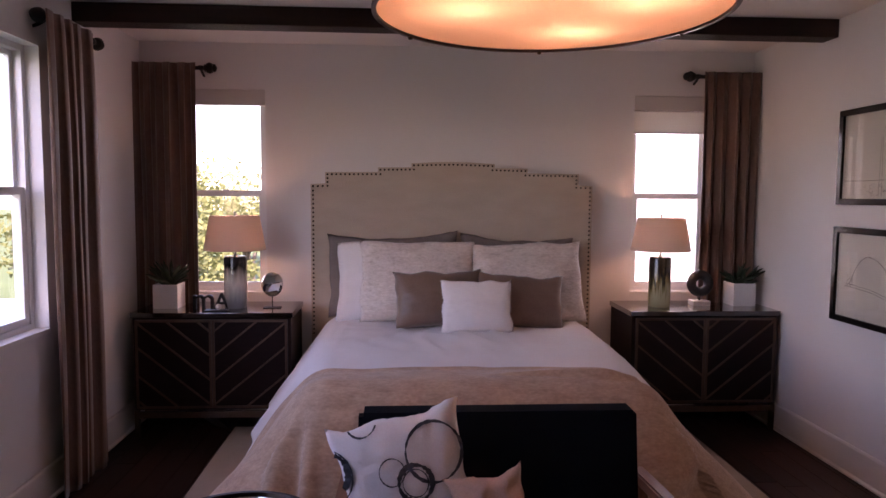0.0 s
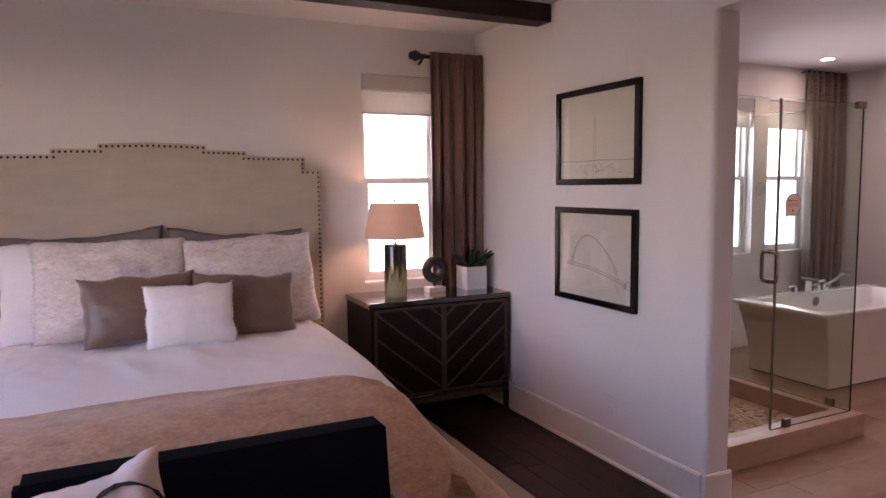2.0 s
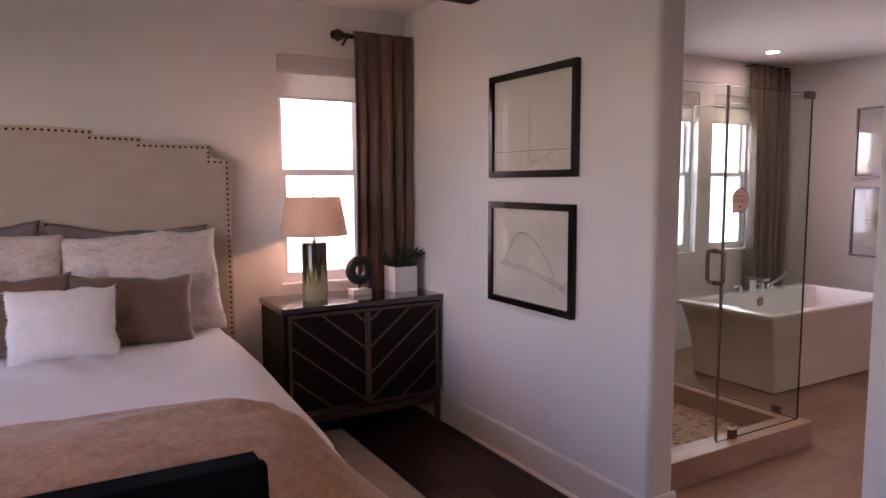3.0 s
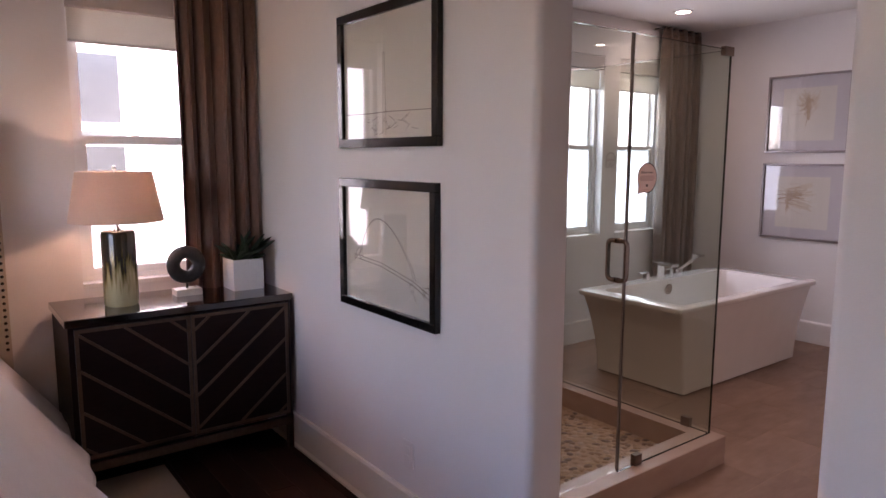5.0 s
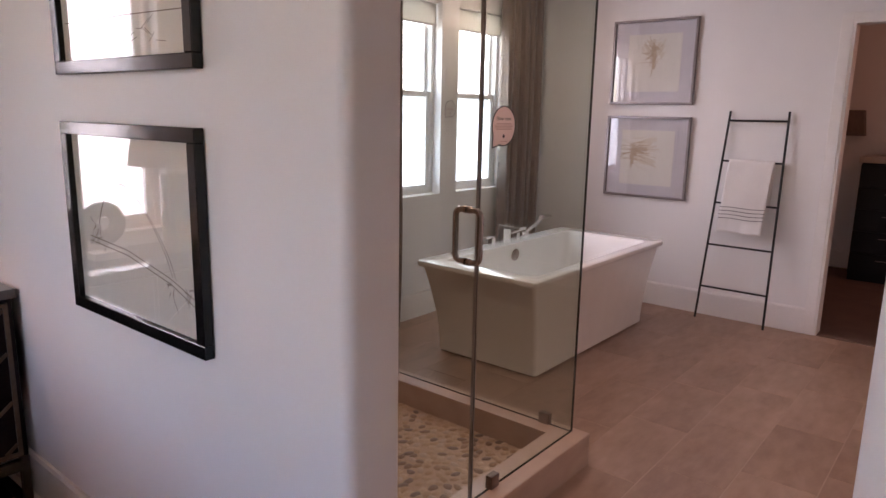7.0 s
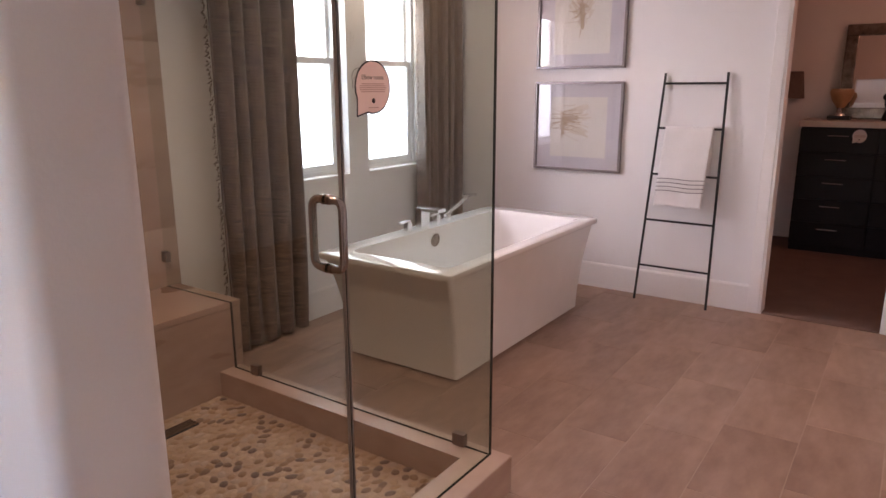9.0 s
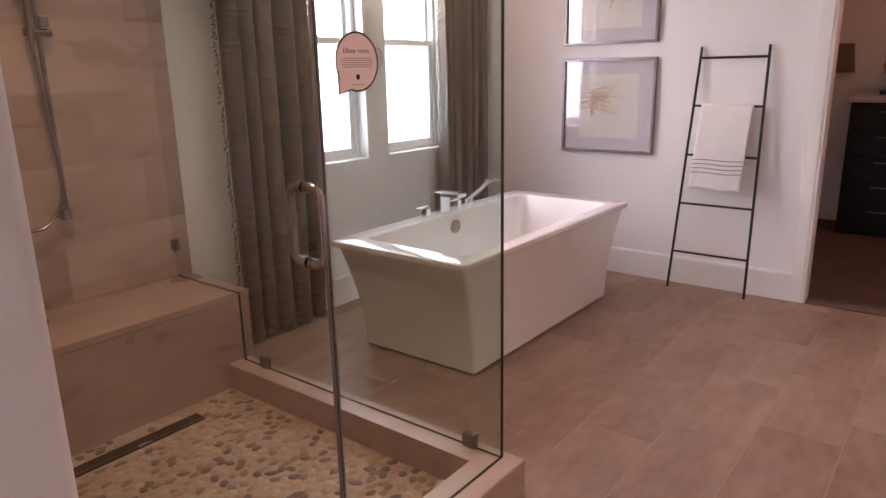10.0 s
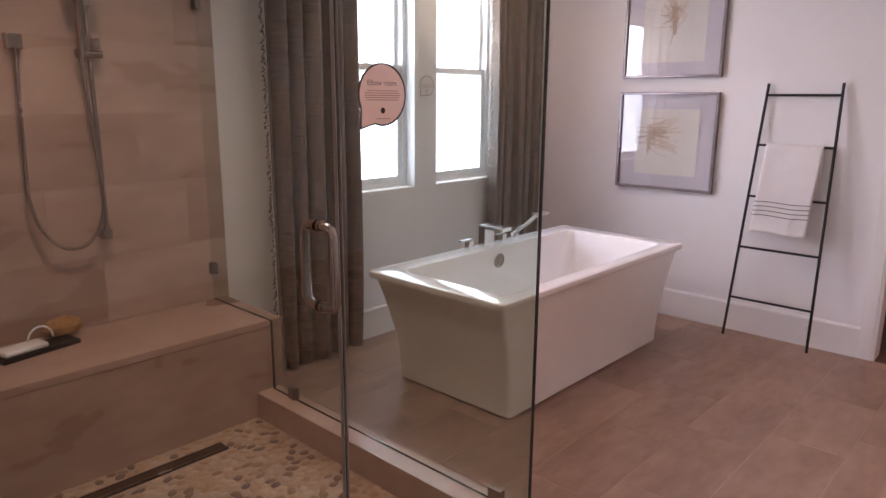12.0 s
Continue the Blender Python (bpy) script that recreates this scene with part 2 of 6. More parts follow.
M_mirror = surf("mirror_silver", (0.80, 0.79, 0.78), (0.84, 0.83, 0.82), 0.03, metal=1.0, bump=0, rough_vary=0.01)
M_alabaster = surf("amber_vessel", (0.42, 0.24, 0.11), (0.60, 0.38, 0.20), 0.35, grain=20, stain=6, bump=0.05, translucent=0.25)
M_sponge = surf("sea_sponge", (0.30, 0.15, 0.06), (0.46, 0.27, 0.12), 0.95, grain=60, stain=18, bump=1.0)
M_sticker = surf("pink_sticker", (0.92, 0.80, 0.77), (0.94, 0.82, 0.79), 0.5, grain=60, stain=5, bump=0, translucent=0.6)
M_stickerw = surf("white_sticker", (0.72, 0.68, 0.67), (0.76, 0.72, 0.71), 0.5, grain=60, stain=5, bump=0, translucent=0.35)
M_fineprint = surf("fine_print", (0.50, 0.33, 0.31), (0.56, 0.39, 0.37), 0.6, bump=0)
M_outlet = surf("outlet_plastic", (0.72, 0.69, 0.68), (0.77, 0.74, 0.73), 0.3, grain=60, stain=5, bump=0)
M_stucco = surf("white_stucco", (0.66, 0.66, 0.66), (0.76, 0.76, 0.75), 0.9, grain=60, stain=2, bump=0.4)
M_greypanel = surf("grey_siding", (0.045, 0.045, 0.042), (0.06, 0.06, 0.056), 0.8, grain=40, stain=3, bump=0.2)
M_darkpane = surf("dark_house_pane", (0.045, 0.046, 0.046), (0.062, 0.064, 0.064), 0.25, grain=4, stain=1, bump=0.02)
M_grass = surf("lawn", (0.05, 0.075, 0.02), (0.11, 0.15, 0.05), 0.95, grain=40, stain=1.5, bump=0.8)
M_foliage = surf("sunlit_leaves", (0.11, 0.12, 0.03), (0.19, 0.20, 0.07), 0.6, grain=10, stain=2, bump=0.1, translucent=0.35, vary=0.3)
M_bark = surf("bark", (0.06, 0.045, 0.035), (0.14, 0.11, 0.085), 0.9, grain=30, stain=6, stretch=(3, 3, 0.5), bump=0.8)
M_bulb = glow("bulb", (1.0, 0.72, 0.45), 6.0)
# pale colour that paints the highlight on the shower glass edges
M_edgeglint = surf("edge_glint", (0.40, 0.37, 0.35), (0.50, 0.47, 0.45), 0.15, translucent=0.4)
M_clip = surf("dark_nickel", (0.16, 0.125, 0.105), (0.24, 0.19, 0.165), 0.35, metal=0.9, grain=90, stain=6, bump=0.02)
M_can = glow("can_lens", (1.0, 0.85, 0.68), 14.0)
M_pinkwood = surf("grey_taupe_shade", (0.13, 0.085, 0.07), (0.20, 0.14, 0.115), 0.8, grain=60, stain=8, bump=0.1)


def ceramic_gradient(name, top, middle, low, stops=(0.22, 0.48, 0.64), run=1.5, fine=26):
    """Glazed lamp body: dark glaze running down over a pale one."""
    m, n, l = nodes_of(name)
    b = n["Principled BSDF"]
    tc, sep = n.new("ShaderNodeTexCoord"), n.new("ShaderNodeSeparateXYZ")
    l.new(tc.outputs["Object"], sep.inputs[0])
    drip = noise_tex(n, l, tc.outputs["Object"], fine, 4, (1.6, 1.6, 0.12))
    z = math_node(n, l, "ADD", math_node(n, l, "MULTIPLY", sep.outputs[2], 2.9), math_node(n, l, "MULTIPLY", math_node(n, l, "SUBTRACT", drip, 0.5), run))
    l.new(ramp(n, l, z, [(stops[0], low), (stops[1], middle), (stops[2], top), (1.0, top)]), b.inputs["Base Color"])
    b.inputs["Roughness"].default_value, b.inputs["Coat Weight"].default_value = 0.2, 0.5
    return m


M_olive = ceramic_gradient("olive_glaze", (0.022, 0.018, 0.009), (0.22, 0.19, 0.075), (0.46, 0.42, 0.24), run=1.7, fine=40)
M_slate = ceramic_gradient("slate_glaze", (0.008, 0.008, 0.009), (0.62, 0.61, 0.57), (0.30, 0.32, 0.35), stops=(0.14, 0.52, 0.86), run=0.45)


# ---- building helpers ----
def thing(name, at, label, category, group="", kind="", rz=0.0):
    ob = new(name)
    ob.empty_display_size = 0.1
    ob.matrix_world = pose(*at, 0, 0, rz)
    return tagged(ob, label, category, group, kind)


def part(name, bm, material, parent=None, label="", smooth=False, local=False):
    """Links bm as one mesh object. Its places are the world's, or with local those of the thing."""
    me = bpy.data.meshes.new(name)
    bmesh.ops.recalc_face_normals(bm, faces=bm.faces)
    root = parent
    while root is not None and root.parent is not None:
        root = root.parent
    if root is not None and not local:
        bm.transform(root.matrix_basis.inverted())
    if smooth:
        for f in bm.faces:
            f.smooth = True
        if smooth != "all":
            for e in bm.edges:
                if len(e.link_faces) == 2 and e.calc_face_angle(0) > radians(38):
                    e.smooth = False
    bm.to_mesh(me)
    bm.free()
    me.materials.append(material)
    ob = new(name, me)
    if parent is not None:
        ob.parent = parent
    if label:
        tagged(ob, label)
    return ob


def solo(name, bm, material, label, category, group="", kind="", smooth=False):
    return tagged(part(name, bm, material, None, "", smooth), label, category, group, kind)


def structure(name, bm, material, label="", category="", smooth=False):
    return tagged(part(name, bm, material, None, "", smooth), label, category, "", "structure")


def box(bm, lo, hi, bevel=0.0, seg=2):
    vs = [bm.verts.new((x, y, z)) for x in (lo[0], hi[0]) for y in (lo[1], hi[1]) for z in (lo[2], hi[2])]
    fs = [bm.faces.new([vs[i] for i in q]) for q in ((0, 1, 3, 2), (4, 6, 7, 5), (0, 4, 5, 1), (2, 3, 7, 6), (0, 2, 6, 4), (1, 5, 7, 3))]
    if bevel:
        es = {e for f in fs for e in f.edges}
        bmesh.ops.bevel(bm, geom=list(es), offset=bevel, segments=seg, profile=0.6, affect="EDGES")
    return bm


def bx(lo, hi, bevel=0.0, seg=2):
    return box(bmesh.new(), lo, hi, bevel, seg)


def lathe(profile, n=32, at=(0, 0, 0), bm=None):
    """Turns (radius, height) pairs round the z axis."""
    bm = bm or bmesh.new()
    rings = []
    for r, z in profile:
        if r < 1e-6:
            rings.append([bm.verts.new((at[0], at[1], at[2] + z))])
        else:
            rings.append([bm.verts.new((at[0] + r * math.cos(2 * math.pi * i / n), at[1] + r * math.sin(2 * math.pi * i / n), at[2] + z)) for i in range(n)])
    for a, b in zip(rings, rings[1:]):
        for i in range(n):
            q = [a[i % len(a)], a[(i + 1) % len(a)], b[(i + 1) % len(b)], b[i % len(b)]]
            q = list(dict.fromkeys(q))
            if len(q) > 2:
                bm.faces.new(q)
    return bm


def tube(path, r, n=10, bm=None, closed=False, caps=True):
    """A round bar along a path; r may be a list."""
    bm = bm or bmesh.new()
    pts = [Vector(p) for p in path]
    k = len(pts)
    rings, up = [], None
    for i, p in enumerate(pts):
        a = pts[(i - 1) % k] if closed or i else p
        b = pts[(i + 1) % k] if closed or i < k - 1 else p
        d = (b - a).normalized()
        if up is None:
            up = d.orthogonal().normalized()
        up = (up - d * up.dot(d)).normalized()
        side = d.cross(up)
        rr = r[i] if isinstance(r, (list, tuple)) else r
        rings.append([bm.verts.new(p + rr * (math.cos(2 * math.pi * j / n) * up + math.sin(2 * math.pi * j / n) * side)) for j in range(n)])
    for i in range(k if closed else k - 1):
        a, b = rings[i], rings[(i + 1) % k]
        for j in range(n):
            bm.faces.new((a[j], a[(j + 1) % n], b[(j + 1) % n], b[j]))
    if caps and not closed:
        bm.faces.new(rings[0])
        bm.faces.new(rings[-1][::-1])
    return bm


def sheet(fn, nu, nv, thick=0.0, bm=None):
    """A grid of points fn(u, v), u and v from 0 to 1, given thickness along its normals."""
    bm = bm or bmesh.new()
    g = [[bm.verts.new(fn(i / nu, j / nv)) for j in range(nv + 1)] for i in range(nu + 1)]
    fs = [bm.faces.new((g[i][j], g[i + 1][j], g[i + 1][j + 1], g[i][j + 1])) for i in range(nu) for j in range(nv)]
    if thick:
        bm.normal_update()
        bmesh.ops.solidify(bm, geom=fs, thickness=thick)
    return bm


def prism(poly, lo, hi, axis="z", bm=None, bevel=0.0):
    """A polygon drawn out along an axis; poly gives the other two coordinates in order."""
    bm = bm or bmesh.new()
    def at(p, h):
        return {"z": (p[0], p[1], h), "y": (p[0], h, p[1]), "x": (h, p[0], p[1])}[axis]
    a, b = [bm.verts.new(at(p, lo)) for p in poly], [bm.verts.new(at(p, hi)) for p in poly]
    fs = [bm.faces.new(a), bm.faces.new(b[::-1])]
    for i in range(len(poly)):
        j = (i + 1) % len(poly)
        fs.append(bm.faces.new((a[i], b[i], b[j], a[j])))
    if bevel:
        bmesh.ops.bevel(bm, geom=list({e for f in fs[:2] for e in f.edges}), offset=bevel, segments=2, affect="EDGES")
    return bm


def wall_mesh(axis, lo, hi, span, zs, holes):
    """A wall from lo to hi along axis, over span along the other axis, with rectangular holes (a, b, z0, z1) through it."""
    bm = bmesh.new()
    us = sorted({*span, *[h[0] for h in holes], *[h[1] for h in holes]})
    for a, b in zip(us, us[1:]):
        cuts = sorted((h[2], h[3]) for h in holes if h[0] <= a + 1e-6 and h[1] >= b - 1e-6)
        z = zs[0]
        runs = []
        for z0, z1 in cuts:
            if z0 > z:
                runs.append((z, z0))
            z = z1
        if z < zs[1]:
            runs.append((z, zs[1]))
        for z0, z1 in runs:
            box(bm, (lo, a, z0) if axis == "x" else (a, lo, z0), (hi, b, z1) if axis == "x" else (b, hi, z1))
    bmesh.ops.remove_doubles(bm, verts=bm.verts, dist=1e-5)
    seen = {}
    for f in list(bm.faces):
        key = tuple(round(c, 4) for c in f.calc_center_median())
        if key in seen:
            bmesh.ops.delete(bm, geom=[f, seen[key]], context="FACES_ONLY")
        else:
            seen[key] = f
    return bm

# ---- the two rooms ----
XL, XP, XQ, XF = -1.72, 2.827, 2.992, 7.24      # bedroom's window side, picture wall's two faces, bathroom's far wall
YB, YS, YC, H = 5.13, -2.3, -0.7, 2.73        # window wall, wall behind the start, bathroom's near wall, ceiling
T = 0.17                                       # outer walls
WIN_Z = (0.91, 2.40)
BED_WINS = [(-1.452, -0.832), (1.912, 2.532)]
BATH_WINS = [(5.27, 5.89), (6.09, 6.71)]
SIDE_WIN = (1.0, 3.765)
DOOR = (2.03, 2.738, 2.14)                      # closet doorway: y from, to, height

structure("floor_bedroom_base", bx((XL - T, YS - T, -0.12), (XP + 0.06, YB + T, -0.014)), M_joint, "dark joints under the wooden bedroom floor", "floor")
structure("floor_bath_base", bx((XP + 0.06, YC - T, -0.12), (XF + 0.06, YB + T, -0.0014)), M_grout, "pale grout of the bathroom floor", "floor")
structure("floor_closet", bx((XF + 0.06, 0.4, -0.12), (10.2, 4.2, 0.0)), M_carpet, "reddish brown cut-pile carpet in the closet", "carpet")
structure("ceiling", bx((XL - T, YS - T, H), (10.2, YB + T, H + 0.15)), M_ceiling, "smooth off-white painted ceiling", "ceiling")
structure("wall_north", wall_mesh("y", YB, YB + T, (XL - T, 10.2), (0, H), [(a, b, *WIN_Z) for a, b in BED_WINS + BATH_WINS]), M_wall, "warm white painted wall with narrow windows", "wall")
structure("wall_west", wall_mesh("x", XL - T, XL, (YS, YB), (0, H), [(*SIDE_WIN, *WIN_Z)]), M_wall, "warm white painted wall with a wide window", "wall")
structure("wall_south", wall_mesh("y", YS - T, YS, (XL - T, XP), (0, H), []), M_wall, "plain warm white wall behind the bed's foot", "wall")
structure("wall_bath_south", wall_mesh("y", YC - T, YC, (XQ, XF), (0, H), []), M_wall, "plain warm white bathroom wall", "wall")
structure("wall_far", wall_mesh("x", XF, XF + 0.12, (YC, YB), (0, H), [(DOOR[0], DOOR[1], 0, DOOR[2])]), M_wall, "warm white wall with the closet doorway", "wall")
structure("wall_closet_back", bx((10.0, 0.4, 0), (10.2, 4.2, H)), M_wall, "closet back wall in shade", "wall")
structure("wall_closet_north", bx((XF + 0.12, 4.0, 0), (10.0, 4.2, H)), M_wall, "closet side wall", "wall")
structure("wall_closet_south", bx((XF + 0.12, 0.4, 0), (10.0, 0.6, H)), M_wall, "closet side wall", "wall")


def round_end(y_end, y_far, z0, z1, r=0.028):
    """The plan of a wall between the rooms whose free end has rounded corners."""
    s = 1 if y_far > y_end else -1
    pl = [(XP, y_far)]
    for cx, a0 in ((XP + r, 180), (XQ - r, 270)):
        for k in range(7):
            a = radians(a0 + 15 * k)
            pl.append((cx + r * math.cos(a), y_end + s * (r + r * math.sin(a))))
    pl.append((XQ, y_far))
    return prism(pl, z0, z1)


END_Y, JAMB_Y, HEAD_Z = 2.828, 1.948, 2.40
structure("wall_pictures", round_end(END_Y, YB, 0, HEAD_Z), M_wall, "warm white wall with a rounded free end", "wall", smooth=True)
structure("wall_jamb", round_end(JAMB_Y, YS, 0, HEAD_Z), M_wall, "warm white wall beside the bathroom opening", "wall", smooth=True)
structure("wall_header", bx((XP, YS, HEAD_Z), (XQ, YB, H)), M_wall, "warm white wall over the bathroom opening", "wall")


def skirting(name, a, b, inward, high=0.185, thick=0.016, shoe=0.012):
    """A baseboard from a to b on the floor, proud of the wall on the side inward."""
    d = (Vector(b) - Vector(a)).normalized()
    q = Vector(inward)
    prof = [(0, 0), (thick + shoe, 0), (thick + shoe, 0.012), (thick, 0.022), (thick, high - 0.012), (thick - 0.006, high), (0, high)]
    bm = bmesh.new()
    e0, e1 = [[bm.verts.new((p[0] + q[0] * o, p[1] + q[1] * o, z)) for o, z in prof] for p in (a, b)]
    bm.faces.new(e0)
    bm.faces.new(e1[::-1])
    for i in range(len(prof)):
        j = (i + 1) % len(prof)
        bm.faces.new((e0[i], e1[i], e1[j], e0[j]))
    return structure(name, bm, M_trim, "painted white baseboard with a small shoe moulding" if shoe > 0.001 else "painted white square-edged baseboard", "baseboard")


skirting("baseboard_pictures", (XP, END_Y + 0.02), (XP, YB), (-1, 0))
skirting("baseboard_end", (XP - 0.016, END_Y), (XQ + 0.002, END_Y), (0, -1))
skirting("baseboard_north_bed", (XL, YB), (XP, YB), (0, -1))
skirting("baseboard_west", (XL, YS), (XL, YB), (1, 0))
skirting("baseboard_jamb", (XP, YS), (XP, JAMB_Y - 0.02), (-1, 0))
skirting("baseboard_jamb_end", (XP - 0.016, JAMB_Y), (XQ + 0.016, JAMB_Y), (0, 1))
skirting("baseboard_bath_west", (XQ, YC), (XQ, JAMB_Y - 0.02), (1, 0), shoe=0.0008)
skirting("baseboard_north_bath", (4.54, YB), (XF, YB), (0, -1), shoe=0.0008)
skirting("baseboard_far_left", (XF, DOOR[1] + 0.07), (XF, YB), (-1, 0), shoe=0.0008)
skirting("baseboard_far_right", (XF, YC), (XF, DOOR[0] - 0.07), (-1, 0), shoe=0.0008)
skirting("baseboard_closet", (10.0, 0.6), (10.0, 4.0), (-1, 0))

casing = thing("door_1", (XF, (DOOR[0] + DOOR[1]) / 2, 0), "white painted casing of an open closet doorway", "doorway", kind="structure")
part("casing_left", bx((XF - 0.018, DOOR[1], 0), (XF - 0.001, DOOR[1] + 0.07, DOOR[2] + 0.07), 0.004), M_trim, casing)
part("casing_right", bx((XF - 0.018, DOOR[0] - 0.07, 0), (XF - 0.001, DOOR[0], DOOR[2] + 0.07), 0.004), M_trim, casing)
part("casing_head", bx((XF - 0.018, DOOR[0], DOOR[2]), (XF - 0.001, DOOR[1], DOOR[2] + 0.07), 0.004), M_trim, casing)
part("jamb_left", bx((XF - 0.012, DOOR[1] - 0.018, 0), (XF + 0.13, DOOR[1] + 0.001, DOOR[2]), 0.003), M_trim, casing)
part("jamb_right", bx((XF - 0.012, DOOR[0] - 0.001, 0), (XF + 0.13, DOOR[0] + 0.018, DOOR[2]), 0.003), M_trim, casing)
part("threshold", bx((XF - 0.01, DOOR[0] + 0.02, 0.0), (XF + 0.07, DOOR[1] - 0.02, 0.008), 0.003), M_carpet, casing)

beam = bx((XL, 4.13, 2.618), (XP, 4.285, H - 0.001), 0.008)
structure("ceiling_beam", beam, M_beam, "dark stained wooden beam under the ceiling", "beam")


def window(name, at, rz, width, z0, z1, lower, label, units=1):
    """A double-hung window set in the outer half of the wall; local x runs along the wall, local y points outdoors."""
    w = thing(name, (*at, z0), label, "window", kind="structure", rz=rz)
    h, mid = z1 - z0, (z1 - z0) * 0.485
    fr = bmesh.new()
    f = 0.032
    box(fr, (0, 0.075, 0), (f, 0.15, h)); box(fr, (width - f, 0.075, 0), (width, 0.15, h))
    box(fr, (f, 0.075, 0), (width - f, 0.15, f)); box(fr, (f, 0.075, h - f), (width - f, 0.15, h))
    for k in range(1, units):
        c = width * k / units
        box(fr, (c - 0.05, 0.07, f), (c + 0.05, 0.15, h - f))
    part("window_frame", fr, M_vinyl, w, local=True)
    part("window_sill", bx((-0.0, -0.005, -0.02), (width, 0.085, 0.006), 0.003), M_trim, w, local=True)
    for k in range(units):
        a = width * k / units + (f if k == 0 else 0.05)
        b = width * (k + 1) / units - (f if k == units - 1 else 0.05)
        for nm, y, c, d, g, rail in (("upper_sash", 0.12, mid - 0.01, h - f, M_glass, 0.03), ("lower_sash", 0.085, f, mid + 0.035, lower, 0.038)):
            sb = bmesh.new()
            box(sb, (a, y, c), (a + rail, y + 0.028, d)); box(sb, (b - rail, y, c), (b, y + 0.028, d))
            box(sb, (a + rail, y, c), (b - rail, y + 0.028, c + rail)); box(sb, (a + rail, y, d - rail), (b - rail, y + 0.028, d))
            sash = part(nm, sb, M_vinyl, w, local=True)
            pane = part("pane", bx((a + rail - 0.004, y + 0.011, c + rail - 0.004), (b - rail + 0.004, y + 0.016, d - rail + 0.004)), g, sash, local=True)
            pane.visible_shadow = False
        part("sash_lock", bx(((a + b) / 2 - 0.02, 0.085, mid + 0.035), ((a + b) / 2 + 0.02, 0.105, mid + 0.042), 0.002), M_vinyl, w, local=True)
    return w


def blind(a, b, drop, y=YB, label="white roller blind drawn partly down in the window"):
    t = thing("roller_blind", ((a + b) / 2, y + 0.05, WIN_Z[1] - drop), label, "blind")
    part("cassette", bx((a + 0.003, y + 0.004, WIN_Z[1] - 0.112), (b - 0.003, y + 0.068, WIN_Z[1] - 0.002), 0.006), M_blind, t)
    if drop > 0.13:
        part("cloth", bx((a + 0.012, y + 0.048, WIN_Z[1] - drop), (b - 0.012, y + 0.0505, WIN_Z[1] - 0.112)), M_blindcloth, t)
        part("bottom_bar", bx((a + 0.01, y + 0.043, WIN_Z[1] - drop - 0.014), (b - 0.01, y + 0.056, WIN_Z[1] - drop), 0.003), M_blind, t)


wins = 0
for a, b in BED_WINS:
    wins += 1
    window("window_%d" % wins, (a, YB), 0, b - a, *WIN_Z, M_glass, "narrow white double-hung bedroom window")
for a, b in BATH_WINS:
    wins += 1
    window("window_%d" % wins, (a, YB), 0, b - a, *WIN_Z, M_frost, "white double-hung bathroom window with frosted lower pane")
window("window_5", (XL, SIDE_WIN[0]), 90, SIDE_WIN[1] - SIDE_WIN[0], *WIN_Z, M_glass, "wide white double-hung window in the side wall", units=3)
for a, b in BATH_WINS:
    sky_lamp = lamp("window_daylight", "AREA", look(((a + b) / 2, YB + 0.22, 1.62), ((a + b) / 2, 0, 1.45)), 1.5, (0.88, 0.95, 1.0), b - a)
    sky_lamp.data.shape, sky_lamp.data.size_y = "RECTANGLE", WIN_Z[1] - WIN_Z[0]
blind(*BED_WINS[0], 0.12)
blind(*BED_WINS[1], 0.265)
for a, b in BATH_WINS:
    blind(a, b, 0.255)


# ---- outdoors ----
structure("ground", bx((-60, -60, -0.45), (70, 80, -0.25)), M_grass, "lawn around the house", "ground")
nb = thing("neighbour_house", (6, 10.5, -0.25), "white stucco neighbouring house with dark windows", "house")
part("wall", bx((-0.1, 8.6, -0.25), (16, 14, 7.5)), M_stucco, nb)
part("roof", prism([(8.4, 7.5), (14.3, 7.5), (11.3, 9.5)], -0.5, 16.4, "x"), M_greypanel, nb)
part("window", bx((1.7, 8.57, 1.88), (2.86, 8.6, 2.53)), M_darkpane, nb, "dark window pane")
part("window", bx((2.50, 8.57, 1.30), (2.88, 8.6, 1.66)), M_darkpane, nb, "dark window pane")
part("window_sill", bx((1.5, 8.50, 1.80), (2.92, 8.6, 1.88)), M_stucco, nb)


